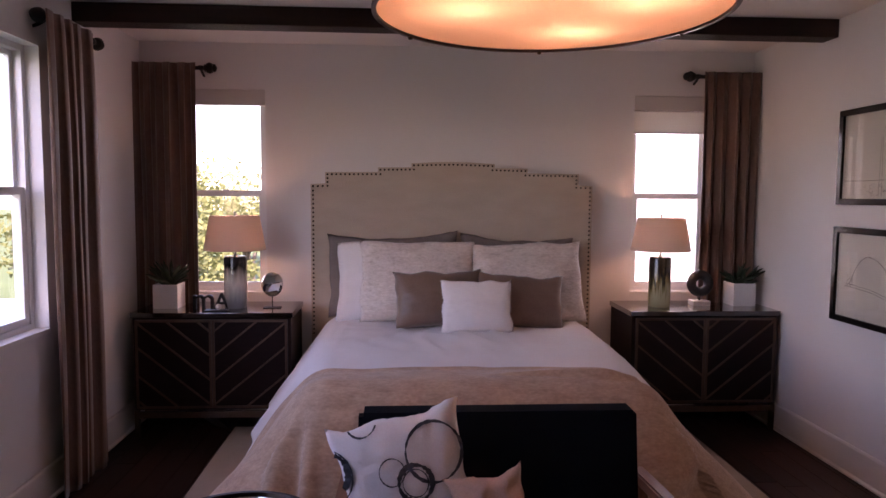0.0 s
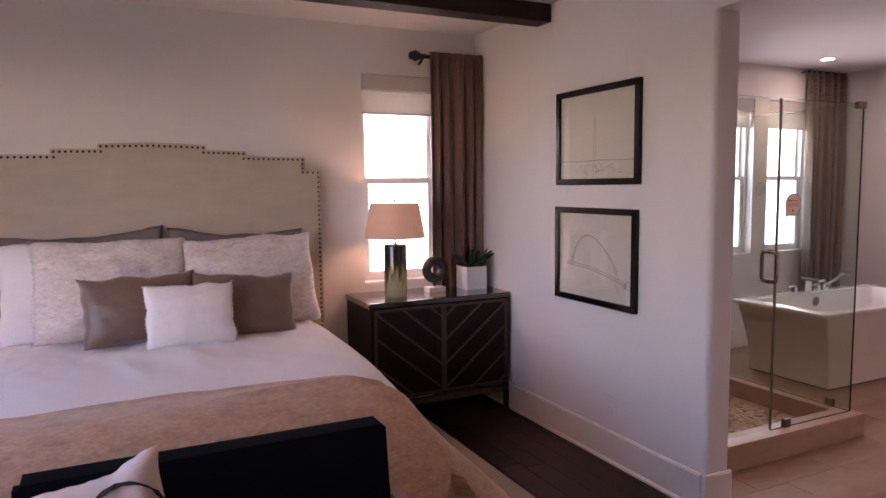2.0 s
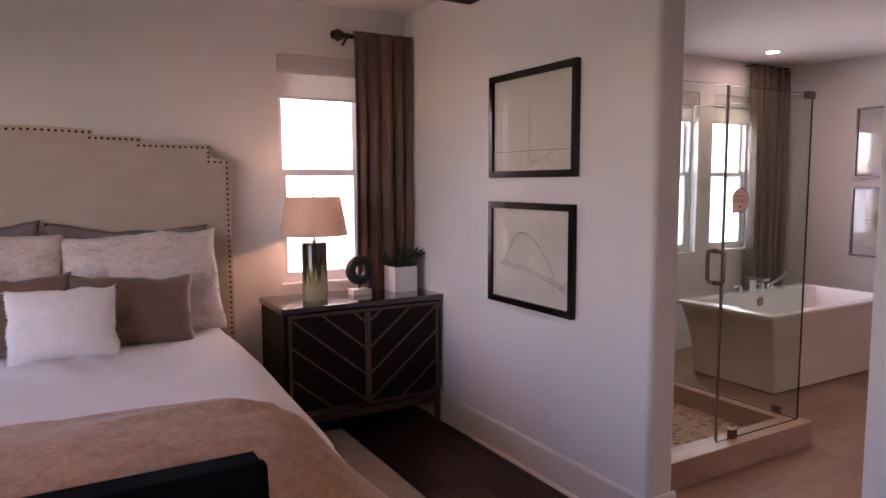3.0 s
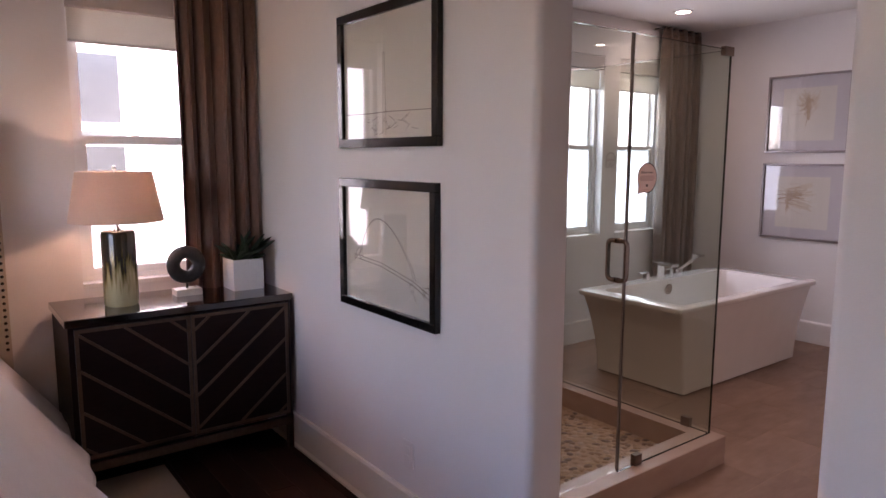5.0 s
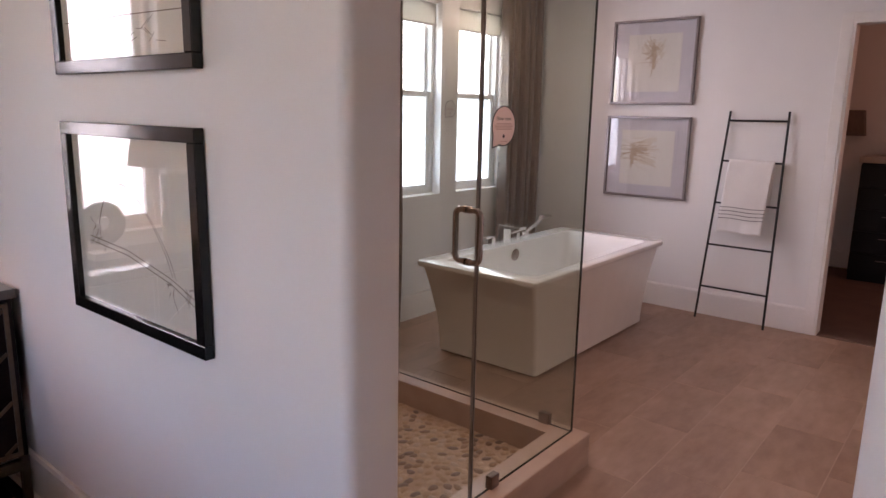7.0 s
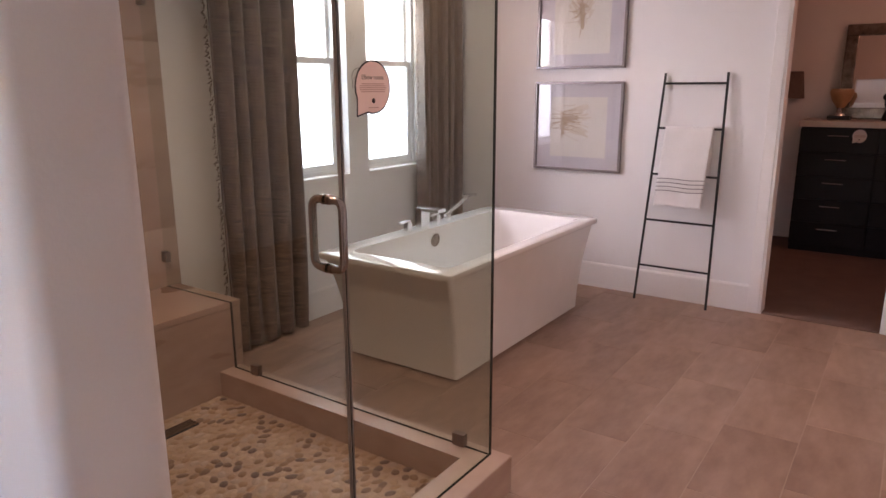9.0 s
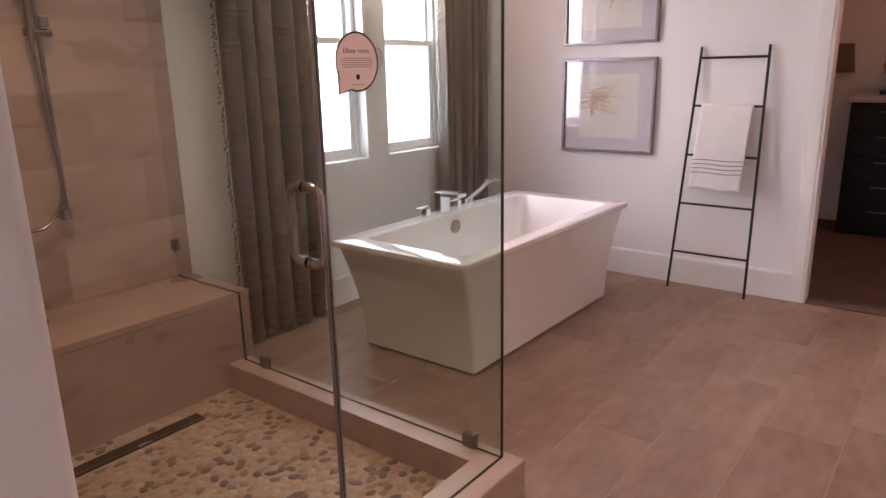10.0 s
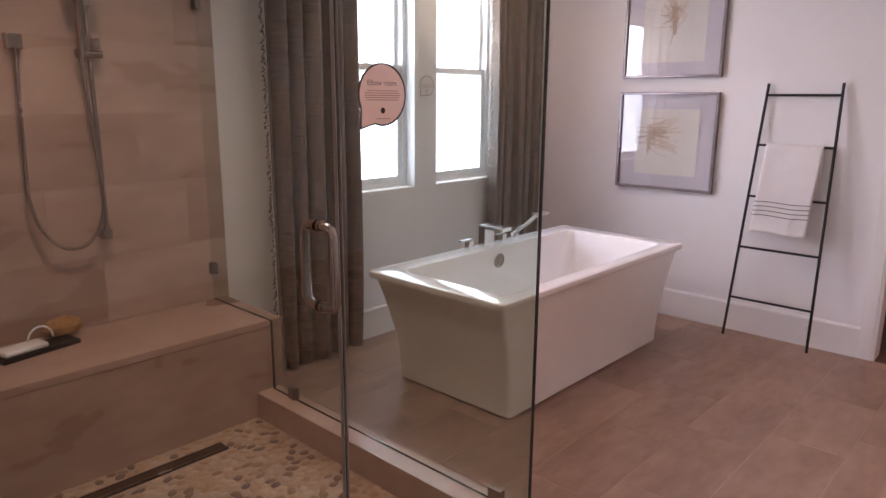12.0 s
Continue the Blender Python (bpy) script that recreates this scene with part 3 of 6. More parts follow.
def tree(at, height, spread, seed, label):
    rnd = random.Random(seed)
    t = thing("tree", at, label, "tree")
    x, y, z = at
    trunk = tube([(x, y, z), (x + 0.05, y, z + height * 0.25), (x - 0.04, y + 0.05, z + height * 0.55)], [0.12, 0.09, 0.05], 8)
    for k in range(6):
        a = k * 1.05 + rnd.random()
        s = height * (0.2 + 0.06 * k)
        tube([(x, y, z + s), (x + spread * 0.35 * math.cos(a), y + spread * 0.35 * math.sin(a), z + s + 0.4), (x + spread * 0.7 * math.cos(a), y + spread * 0.7 * math.sin(a), z + s + 0.75)], [0.045, 0.03, 0.012], 6, trunk)
    part("trunk", trunk, M_bark, t)
    verts, faces = [], []
    clumps = []
    for k in range(34):
        a, q, s = rnd.random() * 6.283, math.sqrt(rnd.random()), rnd.random()
        clumps.append((q * spread * math.cos(a) * (0.6 + 0.4 * math.sin(3.1 * s)), q * spread * math.sin(a) * (0.6 + 0.4 * math.sin(3.1 * s)), height * (0.18 + 0.82 * s), 0.3 + 0.4 * rnd.random()))
    for k in range(6500):
        cx, cy, cz, r = clumps[k % len(clumps)]
        d = Vector((rnd.gauss(0, 1), rnd.gauss(0, 1), rnd.gauss(0, 1))).normalized() * r * rnd.random() ** 0.4
        c = Vector((cx, cy, cz)) + d
        u = Vector((rnd.gauss(0, 1), rnd.gauss(0, 1), rnd.gauss(0, 1))).normalized()
        v = u.orthogonal().normalized()
        s = 0.028 + 0.036 * rnd.random()
        i = len(verts)
        verts += [c + u * s, c + v * s * 0.5, c - u * s, c - v * s * 0.5]
        faces.append((i, i + 1, i + 2, i + 3))
    me = bpy.data.meshes.new("crown")
    me.from_pydata([tuple(v) for v in verts], [], faces)
    me.materials.append(M_foliage)
    crown = new("crown", me)
    crown.parent = t


tree((-2.2, 10.5, -0.25), 2.0, 1.7, 3, "leafy sunlit shrub tree outside the window")
tree((-4.6, 12.0, -0.25), 2.2, 1.9, 4, "leafy sunlit shrub tree outside the window")
tree((-0.2, 11.6, -0.25), 1.7, 1.4, 5, "leafy sunlit shrub tree outside the window")
tree((-8.0, 6.6, -0.25), 1.7, 1.5, 6, "leafy sunlit shrub tree beside the fence")
tree((-8.6, 3.4, -0.25), 1.8, 1.6, 7, "leafy sunlit shrub tree beside the fence")
fence = thing("fence", (-5.0, 3.0, -0.25), "low white slatted garden fence", "fence")
for k in range(6):
    part("slat", bx((-5.02, -3, 0.0 + 0.15 * k), (-4.98, 8.5, 0.1 + 0.15 * k)), M_stucco, fence)
for k in range(6):
    part("post", bx((-5.06, -2.9 + 2.2 * k, -0.25), (-5.02, -2.8 + 2.2 * k, 0.95)), M_stucco, fence)
for k in range(2):
    part("slat", bx((-4.98 + 3.0 * k, 8.48, 0.0), (-1.98 + 3.0 * k, 8.52, 0.35)), M_stucco, fence)

# ---- bedroom: bed ----
BX, BW, BR, BT, BF = 0.545, 0.775, 0.20, 0.755, 3.23   # centre, half width of the flat top, edge radius, top, foot of the flat top


def drape(s, t, lift, flare, fold, seed):
    """A cloth point over the bed: s across from the middle, t along from the foot's edge towards the head."""
    w = BW - 0.08 * min(1, max(0, 1 - t / 0.95)) ** 1.4
    ox, oy = max(abs(s) - w, 0), max(-t, 0)
    d = math.hypot(ox, oy)
    ex, ey = BX + math.copysign(min(abs(s), w), s), BF + max(t, 0)
    sag = 0.012 * noise.noise(Vector((s * 1.7, t * 1.7, seed))) + 0.006 * noise.noise(Vector((s * 6, t * 6, seed)))
    if d < 1e-6:
        return Vector((ex, ey, BT + lift + sag))
    dx, dy = ox / d * math.copysign(1, s), -oy / d
    flare *= 0.68 + 0.32 * ox / d
    turn = math.acos(flare)
    arc = BR * turn
    if d < arc:
        a = d / BR
        out, down, n_out, n_up = BR * math.sin(a), BR * (1 - math.cos(a)), math.sin(a), math.cos(a)
    else:
        e = d - arc
        fall = math.sqrt(1 - flare * flare)
        out, down, n_out, n_up = BR * fall + flare * e, BR * (1 - flare) + e * fall, fall, flare
        tang = (t if ox > oy else s) * 1.0 + math.atan2(oy, ox + 1e-9) * 0.35
        out += fold * min(e / 0.3, 1.3) * (math.sin(tang * 13 + 5) * 0.6 + math.sin(tang * 23 + 10) * 0.4 + 0.3)
    return Vector((ex + dx * (out + lift * n_out), ey + dy * (out + lift * n_out), BT - down + lift * n_up + sag * n_up))


bed = thing("bed", (BX, 4.0, 0), "upholstered king bed made up with white bedding", "bed")
part("bed_base", bx((BX - 0.80, 3.14, 0.10), (BX + 0.80, 5.02, 0.36), 0.02), M_linen, bed)
part("mattress", bx((BX - 0.80, 3.14, 0.36), (BX + 0.80, 5.02, 0.69), 0.09, 3), M_cotton, bed)
for x in (-0.74, 0.74):
    for y in (3.2, 4.9):
        part("leg", bx((BX + x - 0.03, y - 0.03, 0), (BX + x + 0.03, y + 0.03, 0.10), 0.004), M_espresso, bed)


def duvet_pt(u, v):
    s = (u - 0.5) * 2 * (BW + 0.68)
    t = -0.58 + v * (1.77 + 0.58)
    p = drape(s, t, 0.012, 0.56, 0.018, 2.0)
    if t > 0 and abs(s) < BW:
        q = 0.018 * max(0, noise.noise(Vector((s * 3.5 + 4, t * 2.2, 0.3)))) + 0.014 * abs(noise.noise(Vector((s * 7, t * 5, 8)))) * min(1, t)
        # crumples that run towards the foot
        q += 0.024 * math.exp(-(s / 0.38) ** 2) * max(0, 1 - abs(noise.noise(Vector((s * 4.5 + t * 1.5, t * 1.6, 3.7)))) * 3) * min(1, max(0, (t - 0.35) * 2.5))
        p.z += q * min(1, max(0, (t - 0.25) * 4))
    return p


part("duvet", sheet(duvet_pt, 130, 110, 0.012), M_cotton, bed, "white cotton duvet, softly rumpled", smooth="all")

HB = [(-0.468, 0.1), (-0.468, 1.685), (-0.363, 1.690), (-0.363, 1.772), (0.022, 1.776), (0.022, 1.809), (0.268, 1.812)]
hb_half = [(x - 0.558 - 0.017, z + (0.016 if z > 1 else 0)) for x, z in HB]
crown = [(-0.28 + 0.56 * k / 10, 1.858 + 0.012 * math.sin(math.pi * k / 10)) for k in range(11)]
outline = hb_half[:6] + [(-0.307, 1.828), (-0.307, 1.858)] + crown + [(0.307, 1.858), (0.307, 1.828)] + [(-x, z) for x, z in hb_half[:6][::-1]]
outline = [(x * 0.996 + 0.541, z + (0.016 if z > 1 else 0)) for x, z in outline]
part("headboard", prism(outline, 5.045, 5.125, "y"), M_linen, bed, "beige linen headboard with a stepped top", smooth=True)


def nail_line():
    """Domed nail heads a little inside the headboard's outline."""
    inner = [(-0.468, 0.62), (-0.468, 1.685), (-0.363, 1.688), (-0.363, 1.772), (0.022, 1.776), (0.022, 1.808), (0.268, 1.812), (0.268, 1.842), (0.558, 1.850)]
    path = inner + [(1.116 - x, z) for x, z in inner[::-1][1:]]
    path = [(0.541 + (x - 0.558) * 0.996, z + (0.016 if z > 1 else 0)) for x, z in path]
    bm = bmesh.new()
    step = 0.032
    for (x0, z0), (x1, z1) in zip(path, path[1:]):
        L = math.hypot(x1 - x0, z1 - z0)
        n = max(1, round(L / step))
        for k in range(n):
            x, z = x0 + (x1 - x0) * k / n, z0 + (z1 - z0) * k / n
            c = bm.verts.new((x, 5.036, z))
            ring = [bm.verts.new((x + 0.0085 * math.cos(a), 5.0455, z + 0.0085 * math.sin(a))) for a in [i * math.pi / 3 for i in range(6)]]
            for i in range(6):
                bm.faces.new((c, ring[i], ring[(i + 1) % 6]))
    return bm


tagged(part("nail_trim", nail_line(), M_nail, bed, "row of dark bronze nail heads"), kind="stuff")



def throw_pt(u, v):
    s = (u - 0.5) * 2 * (BW + 0.72)
    back = 0.09 + 0.09 * math.cos(s * 1.5) + 0.012 * math.sin(s * 5) - 0.235 * min(max(0, s), 0.75)
    t = -0.62 + v * (back + 0.62)
    p = drape(s, t, 0.026, 0.66, 0.052, 2.0)
    if t > -0.05:
        d = t - back + 0.165 - 0.19 * s
        ridge = (math.exp(-d / 0.075) if d > 0 else math.exp(-(d / 0.008) ** 2)) * min(1, max(0, (s - 0.02) * 2.2)) * min(1, max(0, (0.86 - s) * 4)) * 0.036
        d = t - back + 0.235 - 0.16 * s
        ridge += (math.exp(-d / 0.05) if d > 0 else math.exp(-(d / 0.010) ** 2)) * min(1, max(0, (s - 0.30) * 3)) * min(1, max(0, (0.86 - s) * 4)) * 0.022
        ridge += math.exp(-((t - back + 0.03) / 0.02) ** 2) * 0.008
        p.z += ridge + 0.006 * math.sin(t * 40 + s * 4) * max(0, noise.noise(Vector((s * 2, t * 3, 1))))
    return p


solo("throw_blanket", sheet(throw_pt, 130, 110, 0.010), M_throw, "mauve-brown woven throw draped over the bed's foot", "blanket", smooth="all")


def pillow(name, at, w, h, d, rx, rz, material, label, ry=0.0, pinch=0.05, sink=None, wrinkle=0.012, seed=0, fringe=False, flange=0.0):
    """A stuffed cushion: local x is its width, z its height, y its depth; it stands on its lower edge at at."""
    n = 30
    sink = pinch if sink is None else sink

    def face(sign):
        def fn(u, v):
            a, b = 2 * u - 1, 2 * v - 1
            edge = (1 - a * a) * (1 - b * b)
            k = max(edge, 0) ** 0.42
            px, pz = a * w / 2 * (1 - pinch * (1 - b * b) * 0.8), b * h / 2 * (1 - sink * (1 - a * a) * 0.8)
            px += 0.016 * noise.noise(Vector((seed * 3.1, b * 2.2, 4 + math.copysign(2, a)))) * abs(a) ** 3
            pz += 0.022 * noise.noise(Vector((a * 2.2, seed * 2.7, 9))) * max(b, 0) ** 2 + 0.005 * noise.noise(Vector((a * 9, seed, 2))) * max(b, 0) ** 2
            wr = wrinkle * noise.noise(Vector((a * 3, b * 3, seed + sign))) + wrinkle * 0.5 * noise.noise(Vector((a * 8, b * 8, seed)))
            return (px, sign * (d / 2 * k + (wr * min(1, edge * 6))), pz + h / 2)
        return fn
    bm = bmesh.new()
    sheet(face(-1), n, n, bm=bm)
    sheet(face(1), n, n, bm=bm)
    bmesh.ops.remove_doubles(bm, verts=bm.verts, dist=1e-5)
    if fringe:
        rnd = random.Random(seed)
        for side in (-1, 1):
            for k in range(44):
                b = -0.97 + 1.94 * k / 43
                x = side * w / 2 * (1 - pinch * (1 - b * b) * 0.8) + 0.016 * noise.noise(Vector((seed * 3.1, b * 2.2, 4 + 2 * side)))
                z = b * h / 2 + h / 2
                q = [bm.verts.new(c) for c in ((x - side * 0.004, 0.004, z), (x - side * 0.004, -0.004, z + 0.008), (x + side * (0.004 + 0.007 * rnd.random()), 0.004 * rnd.gauss(0, 1), z + 0.008 * rnd.gauss(0, 1)))]
                bm.faces.new(q)
    m = pose(*at, rx, ry, rz)
    bm.transform(m)
    return solo(name, bm, material, label, "cushion", smooth="all")


PT = BT + 0.02
pillow("bed_pillow", (0.17, 4.79, PT - 0.02), 0.93, 0.555, 0.19, -13, 0, M_cotton, "white pillow leaning on a grey sham", seed=1)
pillow("bed_pillow", (0.98, 4.79, PT - 0.02), 0.78, 0.55, 0.19, -13, 0, M_cotton, "white pillow leaning on a grey sham", seed=2)
pillow("sham_pillow", (0.115, 4.89, PT), 0.95, 0.605, 0.09, -9, 0, M_grey_sham, "grey edged sham standing against the headboard", ry=-1.5, seed=3, sink=0.20)
pillow("sham_pillow", (0.985, 4.89, PT), 0.84, 0.585, 0.09, -9, 0, M_grey_sham, "grey edged sham standing against the headboard", ry=2, seed=4, sink=0.18)
pillow("euro_cushion", (0.27, 4.62, PT), 0.79, 0.57, 0.21, -17, 0, M_crush, "cream crushed velvet cushion", ry=1, seed=5, wrinkle=0.022, fringe=True)
pillow("euro_cushion", (1.05, 4.62, PT - 0.01), 0.79, 0.57, 0.21, -17, 0, M_crush, "cream crushed velvet cushion", ry=-2, seed=6, wrinkle=0.022, fringe=True)
pillow("satin_cushion", (0.415, 4.44, PT), 0.59, 0.385, 0.17, -20, 0, M_taupe, "taupe satin cushion propped in a row", ry=-2, pinch=0.09, seed=7, wrinkle=0.005)
pillow("satin_cushion", (0.945, 4.44, PT - 0.01), 0.60, 0.37, 0.17, -20, 0, M_taupe, "taupe satin cushion propped in a row", ry=3, pinch=0.09, seed=8, wrinkle=0.005)
pillow("small_cushion", (0.645, 4.26, PT), 0.45, 0.34, 0.15, -22, 0, M_ivory, "small ivory textured cushion", seed=9, wrinkle=0.006, fringe=True)

# ---- bedroom: settee ----
settee = thing("settee", (0.56, 2.4, 0), "navy upholstered settee with orange wooden arms", "settee")
part("backrest", prism([(2.70, 0.36), (2.64, 0.36), (2.70, 0.775), (2.79, 0.775), (2.79, 0.36)], -0.002, 1.131, "x", bevel=0.022), M_navy, settee, smooth=True)
part("seat", bx((-0.01, 2.02, 0.27), (1.127, 2.66, 0.385), 0.03, 3), M_navy, settee, smooth=True)
part("seat_frame", bx((-0.01, 2.04, 0.20), (1.127, 2.76, 0.27), 0.006), M_armwood, settee)
for x in (-0.075, 1.132):
    arm = prism([(1.98, 0.50), (2.78, 0.455), (2.78, 0.505), (1.98, 0.56)], x, x + 0.06, "x", bevel=0.008)
    part("armrest", arm, M_armwood, settee, smooth=True)
    for y in (2.03, 2.70):
        part("leg", prism([(y, 0), (y + 0.03, 0), (y + 0.05, 0.48), (y, 0.48)], x + 0.008, x + 0.052, "x", bevel=0.004), M_armwood, settee)
cush = pillow("print_cushion", (0.235, 2.44, 0.395), 0.52, 0.46, 0.16, -16, 0, M_sketch, "off-white cushion printed with black ink circles", ry=-14, seed=11, pinch=0.17)
pillow("blush_cushion", (0.525, 2.30, 0.385), 0.29, 0.30, 0.13, -18, 0, M_blush, "small blush woven cushion", ry=-13, seed=12, pinch=0.22)

table = thing("side_table", (-0.40, 2.31, 0), "round side table with a mirrored top and dark rim", "table")
part("tabletop", lathe([(0, 0.49), (0.285, 0.49), (0.285, 0.497), (0, 0.497)], 48, (-0.40, 2.31, 0)), M_mirror, table, "mirror glass top", smooth=True)
part("rim", lathe([(0.284, 0.475), (0.30, 0.475), (0.30, 0.506), (0.284, 0.506), (0.284, 0.475)], 48, (-0.40, 2.31, 0)), M_nail, table, smooth=True)
for k in range(3):
    a = 0.6 + k * 2.094
    part("leg", tube([(-0.40 + 0.27 * math.cos(a), 2.31 + 0.27 * math.sin(a), 0.0), (-0.40 + 0.27 * math.cos(a), 2.31 + 0.27 * math.sin(a), 0.478)], 0.011, 8), M_nail, table, smooth=True)

solo("area_rug", bx((-1.0, 1.1, 0.0), (2.17, 4.78, 0.011), 0.004), M_rug, "plain beige low-pile rug under the bed", "rug")


# ---- bedroom: nightstands ----
def strip(bm, x0, z0, x1, z1, w, y0, y1):
    d = Vector((x1 - x0, z1 - z0)).normalized()
    p = Vector((-d.y, d.x)) * w / 2
    prism([(x0 + p.x, z0 + p.y), (x1 + p.x, z1 + p.y), (x1 - p.x, z1 - p.y), (x0 - p.x, z0 - p.y)], y0, y1, "y", bm)


def nightstand(at, label):
    """Local x runs 0 to 1.066, the front is at local y 0, the back at 0.49."""
    ns = thing("nightstand", at, label, "nightstand", "nightstands beside the bed")
    W, D = 1.066, 0.49
    part("carcass", bx((0.012, 0.012, 0.19), (W - 0.012, D, 0.815), 0.004), M_espresso, ns, local=True)
    part("top", bx((0, 0, 0.815), (W, D + 0.002, 0.85), 0.004), M_polish, ns, "polished dark wooden top", local=True)
    for dx in (0.035, W / 2 + 0.002):
        door = part("door", bx((dx, -0.004, 0.205), (dx + W / 2 - 0.037, 0.012, 0.805), 0.002), M_espresso, ns, local=True)
        x0, x1, z0, z1 = dx, dx + W / 2 - 0.037, 0.205, 0.805
        fr = bmesh.new()
        for a, b in (((x0, z0 + 0.008), (x1, z0 + 0.008)), ((x0, z1 - 0.008), (x1, z1 - 0.008))):
            strip(fr, *a, *b, 0.016, -0.011, -0.004)
        for x in (x0 + 0.008, x1 - 0.008):
            strip(fr, x, z0 + 0.016, x, z1 - 0.016, 0.016, -0.011, -0.004)
        part("door_frame", fr, M_champagne, door, "champagne metal edging", local=True)
        left = dx < W / 2 - 0.1
        xa, xb = x0 + 0.016, x1 - 0.016
        slope = 0.82
        for k in range(6):
            zc = 0.255 + 0.165 * k - 0.02
            # the line meets the middle stile at height zc and climbs outwards
            zo = zc + slope * (xb - xa)
            lo, hi = (xb, zc), (xa, zo)
            if hi[1] > z1 - 0.016:
                f = (z1 - 0.016 - zc) / (zo - zc)
                if f <= 0.03:
                    continue
                hi = (xb + (xa - xb) * f, z1 - 0.016)
            if not left:
                lo, hi = (xa + xb - lo[0], lo[1]), (xa + xb - hi[0], hi[1])
            sb = bmesh.new()
            strip(sb, *lo, *hi, 0.013, -0.010, -0.004)
            part("inlay_strip", sb, M_champagne, door, local=True)
        for k in range(2):
            zo = 0.255 + 0.17 * k
            f = (zo - (z0 + 0.016)) / (slope * (xb - xa))
            lo, hi = (xa + (xb - xa) * f, z0 + 0.016), (xa, zo)
            if not left:
                lo, hi = (xa + xb - lo[0], lo[1]), (xa + xb - hi[0], hi[1])
            sb = bmesh.new()
            strip(sb, *lo, *hi, 0.013, -0.010, -0.004)
            part("inlay_strip", sb, M_champagne, door, local=True)
    part("front_rail", bx((0.03, 0.004, 0.135), (W - 0.03, 0.034, 0.178), 0.003), M_champagne, ns, "champagne metal base rail", local=True)
    part("back_rail", bx((0.03, D - 0.04, 0.135), (W - 0.03, D - 0.01, 0.178), 0.003), M_champagne, ns, local=True)
    for x in (0.012, W - 0.042):
        for y in (0.004, D - 0.04):
            part("leg", bx((x, y, 0), (x + 0.03, y + 0.03, 0.19), 0.003), M_champagne, ns, local=True)
    return ns


nightstand((1.746, 4.597, 0), "espresso nightstand with champagne chevron doors beside the picture wall")
nightstand((-1.63, 4.595, 0), "espresso nightstand with champagne chevron doors beside the drapes")
NZ = 0.85


# ---- bedroom: drapes and rods ----
def drape_panel(name, a, b, z0, z1, at, folds, depth, material, label, along="x", fringe=0, seed=0):
    """A pleated hanging panel from a to b along a wall, its middle at at across it."""
    rnd = random.Random(seed)
    ph = [rnd.random() * 6.28 for _ in range(4)]

    def fn(u, v):
        z = z0 + (z1 - z0) * v
        w = 0.75 + 0.25 * v
        q = u * folds * 2 * math.pi
        q += 0.9 * math.sin(u * 7 + ph[1]) + 0.25 * math.sin(z * 1.3 + u * 5 + ph[2]) * (1 - v)
        off = depth * (math.sin(q + 0.5 * math.sin(q + ph[0])) * (0.8 + 0.2 * math.sin(u * 11 + ph[3])) * (0.55 + 0.45 * (1 - abs(2 * v - 1) ** 3)) + 0.25 * math.sin(q * 0.37 + ph[1]) * (1 - v))
        off += 0.006 * noise.noise(Vector((u * 9, z * 1.2, seed)))
        s = a + (b - a) * u + (0.010 * math.sin(2 * q + ph[2]) + 0.014 * math.sin(z * 2.2 + ph[3]) * (1 - v) * (u - 0.5))
        if v > 0.985:
            off *= 0.8
        return (s, at + off, z) if along == "x" else (at + off, s, z)
    bm = sheet(fn, folds * 14, 30, 0.004)
    if fringe:
        e = a if fringe < 0 else b
        n = 340
        for k in range(n):
            z = z0 + (z1 - z0) * k / n
            y = at + rnd.gauss(0, 0.01)
            L = 0.005 + 0.016 * rnd.random() ** 1.5
            q = [(e, y, z), (e, y, z + 0.012), (e + fringe * L, y + 0.004, z + rnd.gauss(0, 0.004))]
            bm.faces.new([bm.verts.new(c) for c in q])
    return solo(name, bm, material, label, "curtain", smooth="all")


drape_panel("curtain", -1.716, -1.28, 0.015, 2.56, 4.998, 5, 0.040, M_drape, "brown pleated drape hanging beside the window", seed=1)
drape_panel("curtain", 2.39, 2.815, 0.015, 2.56, 4.998, 5, 0.040, M_drape, "brown pleated drape hanging in the room corner", seed=2)
drape_panel("curtain", 3.62, 4.16, 0.015, 2.558, -1.612, 5, 0.036, M_drape, "brown pleated drape beside the wide side window", along="y", seed=3)


def rod(a, b, z, at, ends, along="x", label="short black iron curtain rod with ribbed finials"):
    def p(s, w=0.0, h=0.0):
        return (s, at + w, z + h) if along == "x" else (at - w, s, z + h)
    r = thing("curtain_rod", p((a + b) / 2), label, "curtain rod")
    part("pole", tube([p(a), p(b)], 0.014, 12), M_black, r, smooth=True)
    for e, sgn in ends:
        ks = [(0, 0.015), (0.008, 0.028), (0.016, 0.016), (0.022, 0.034), (0.04, 0.040), (0.056, 0.034), (0.062, 0.020), (0.070, 0.030), (0.082, 0.024), (0.09, 0.008)]
        part("finial", tube([p(e + sgn * k) for k, _ in ks], [q for _, q in ks], 14), M_black, r, smooth=True)
        part("bracket", tube([p(e - sgn * 0.02, 0.0, -0.012), p(e - sgn * 0.02, 0.03, -0.03), p(e - sgn * 0.02, 0.072, -0.045)], 0.009, 8), M_black, r, smooth=True)
        part("bracket_cup", bx(tuple(c - 0.016 for c in p(e - sgn * 0.02)), tuple(c + 0.016 for c in p(e - sgn * 0.02)), 0.005), M_black, r)


rod(-1.70, -1.245, 2.534, 5.057, [(-1.245, 1)])
rod(2.34, 2.815, 2.534, 5.057, [(2.34, -1)])
rod(3.70, 4.28, 2.531, -1.662, [(3.70, -1), (4.28, 1)], "y")


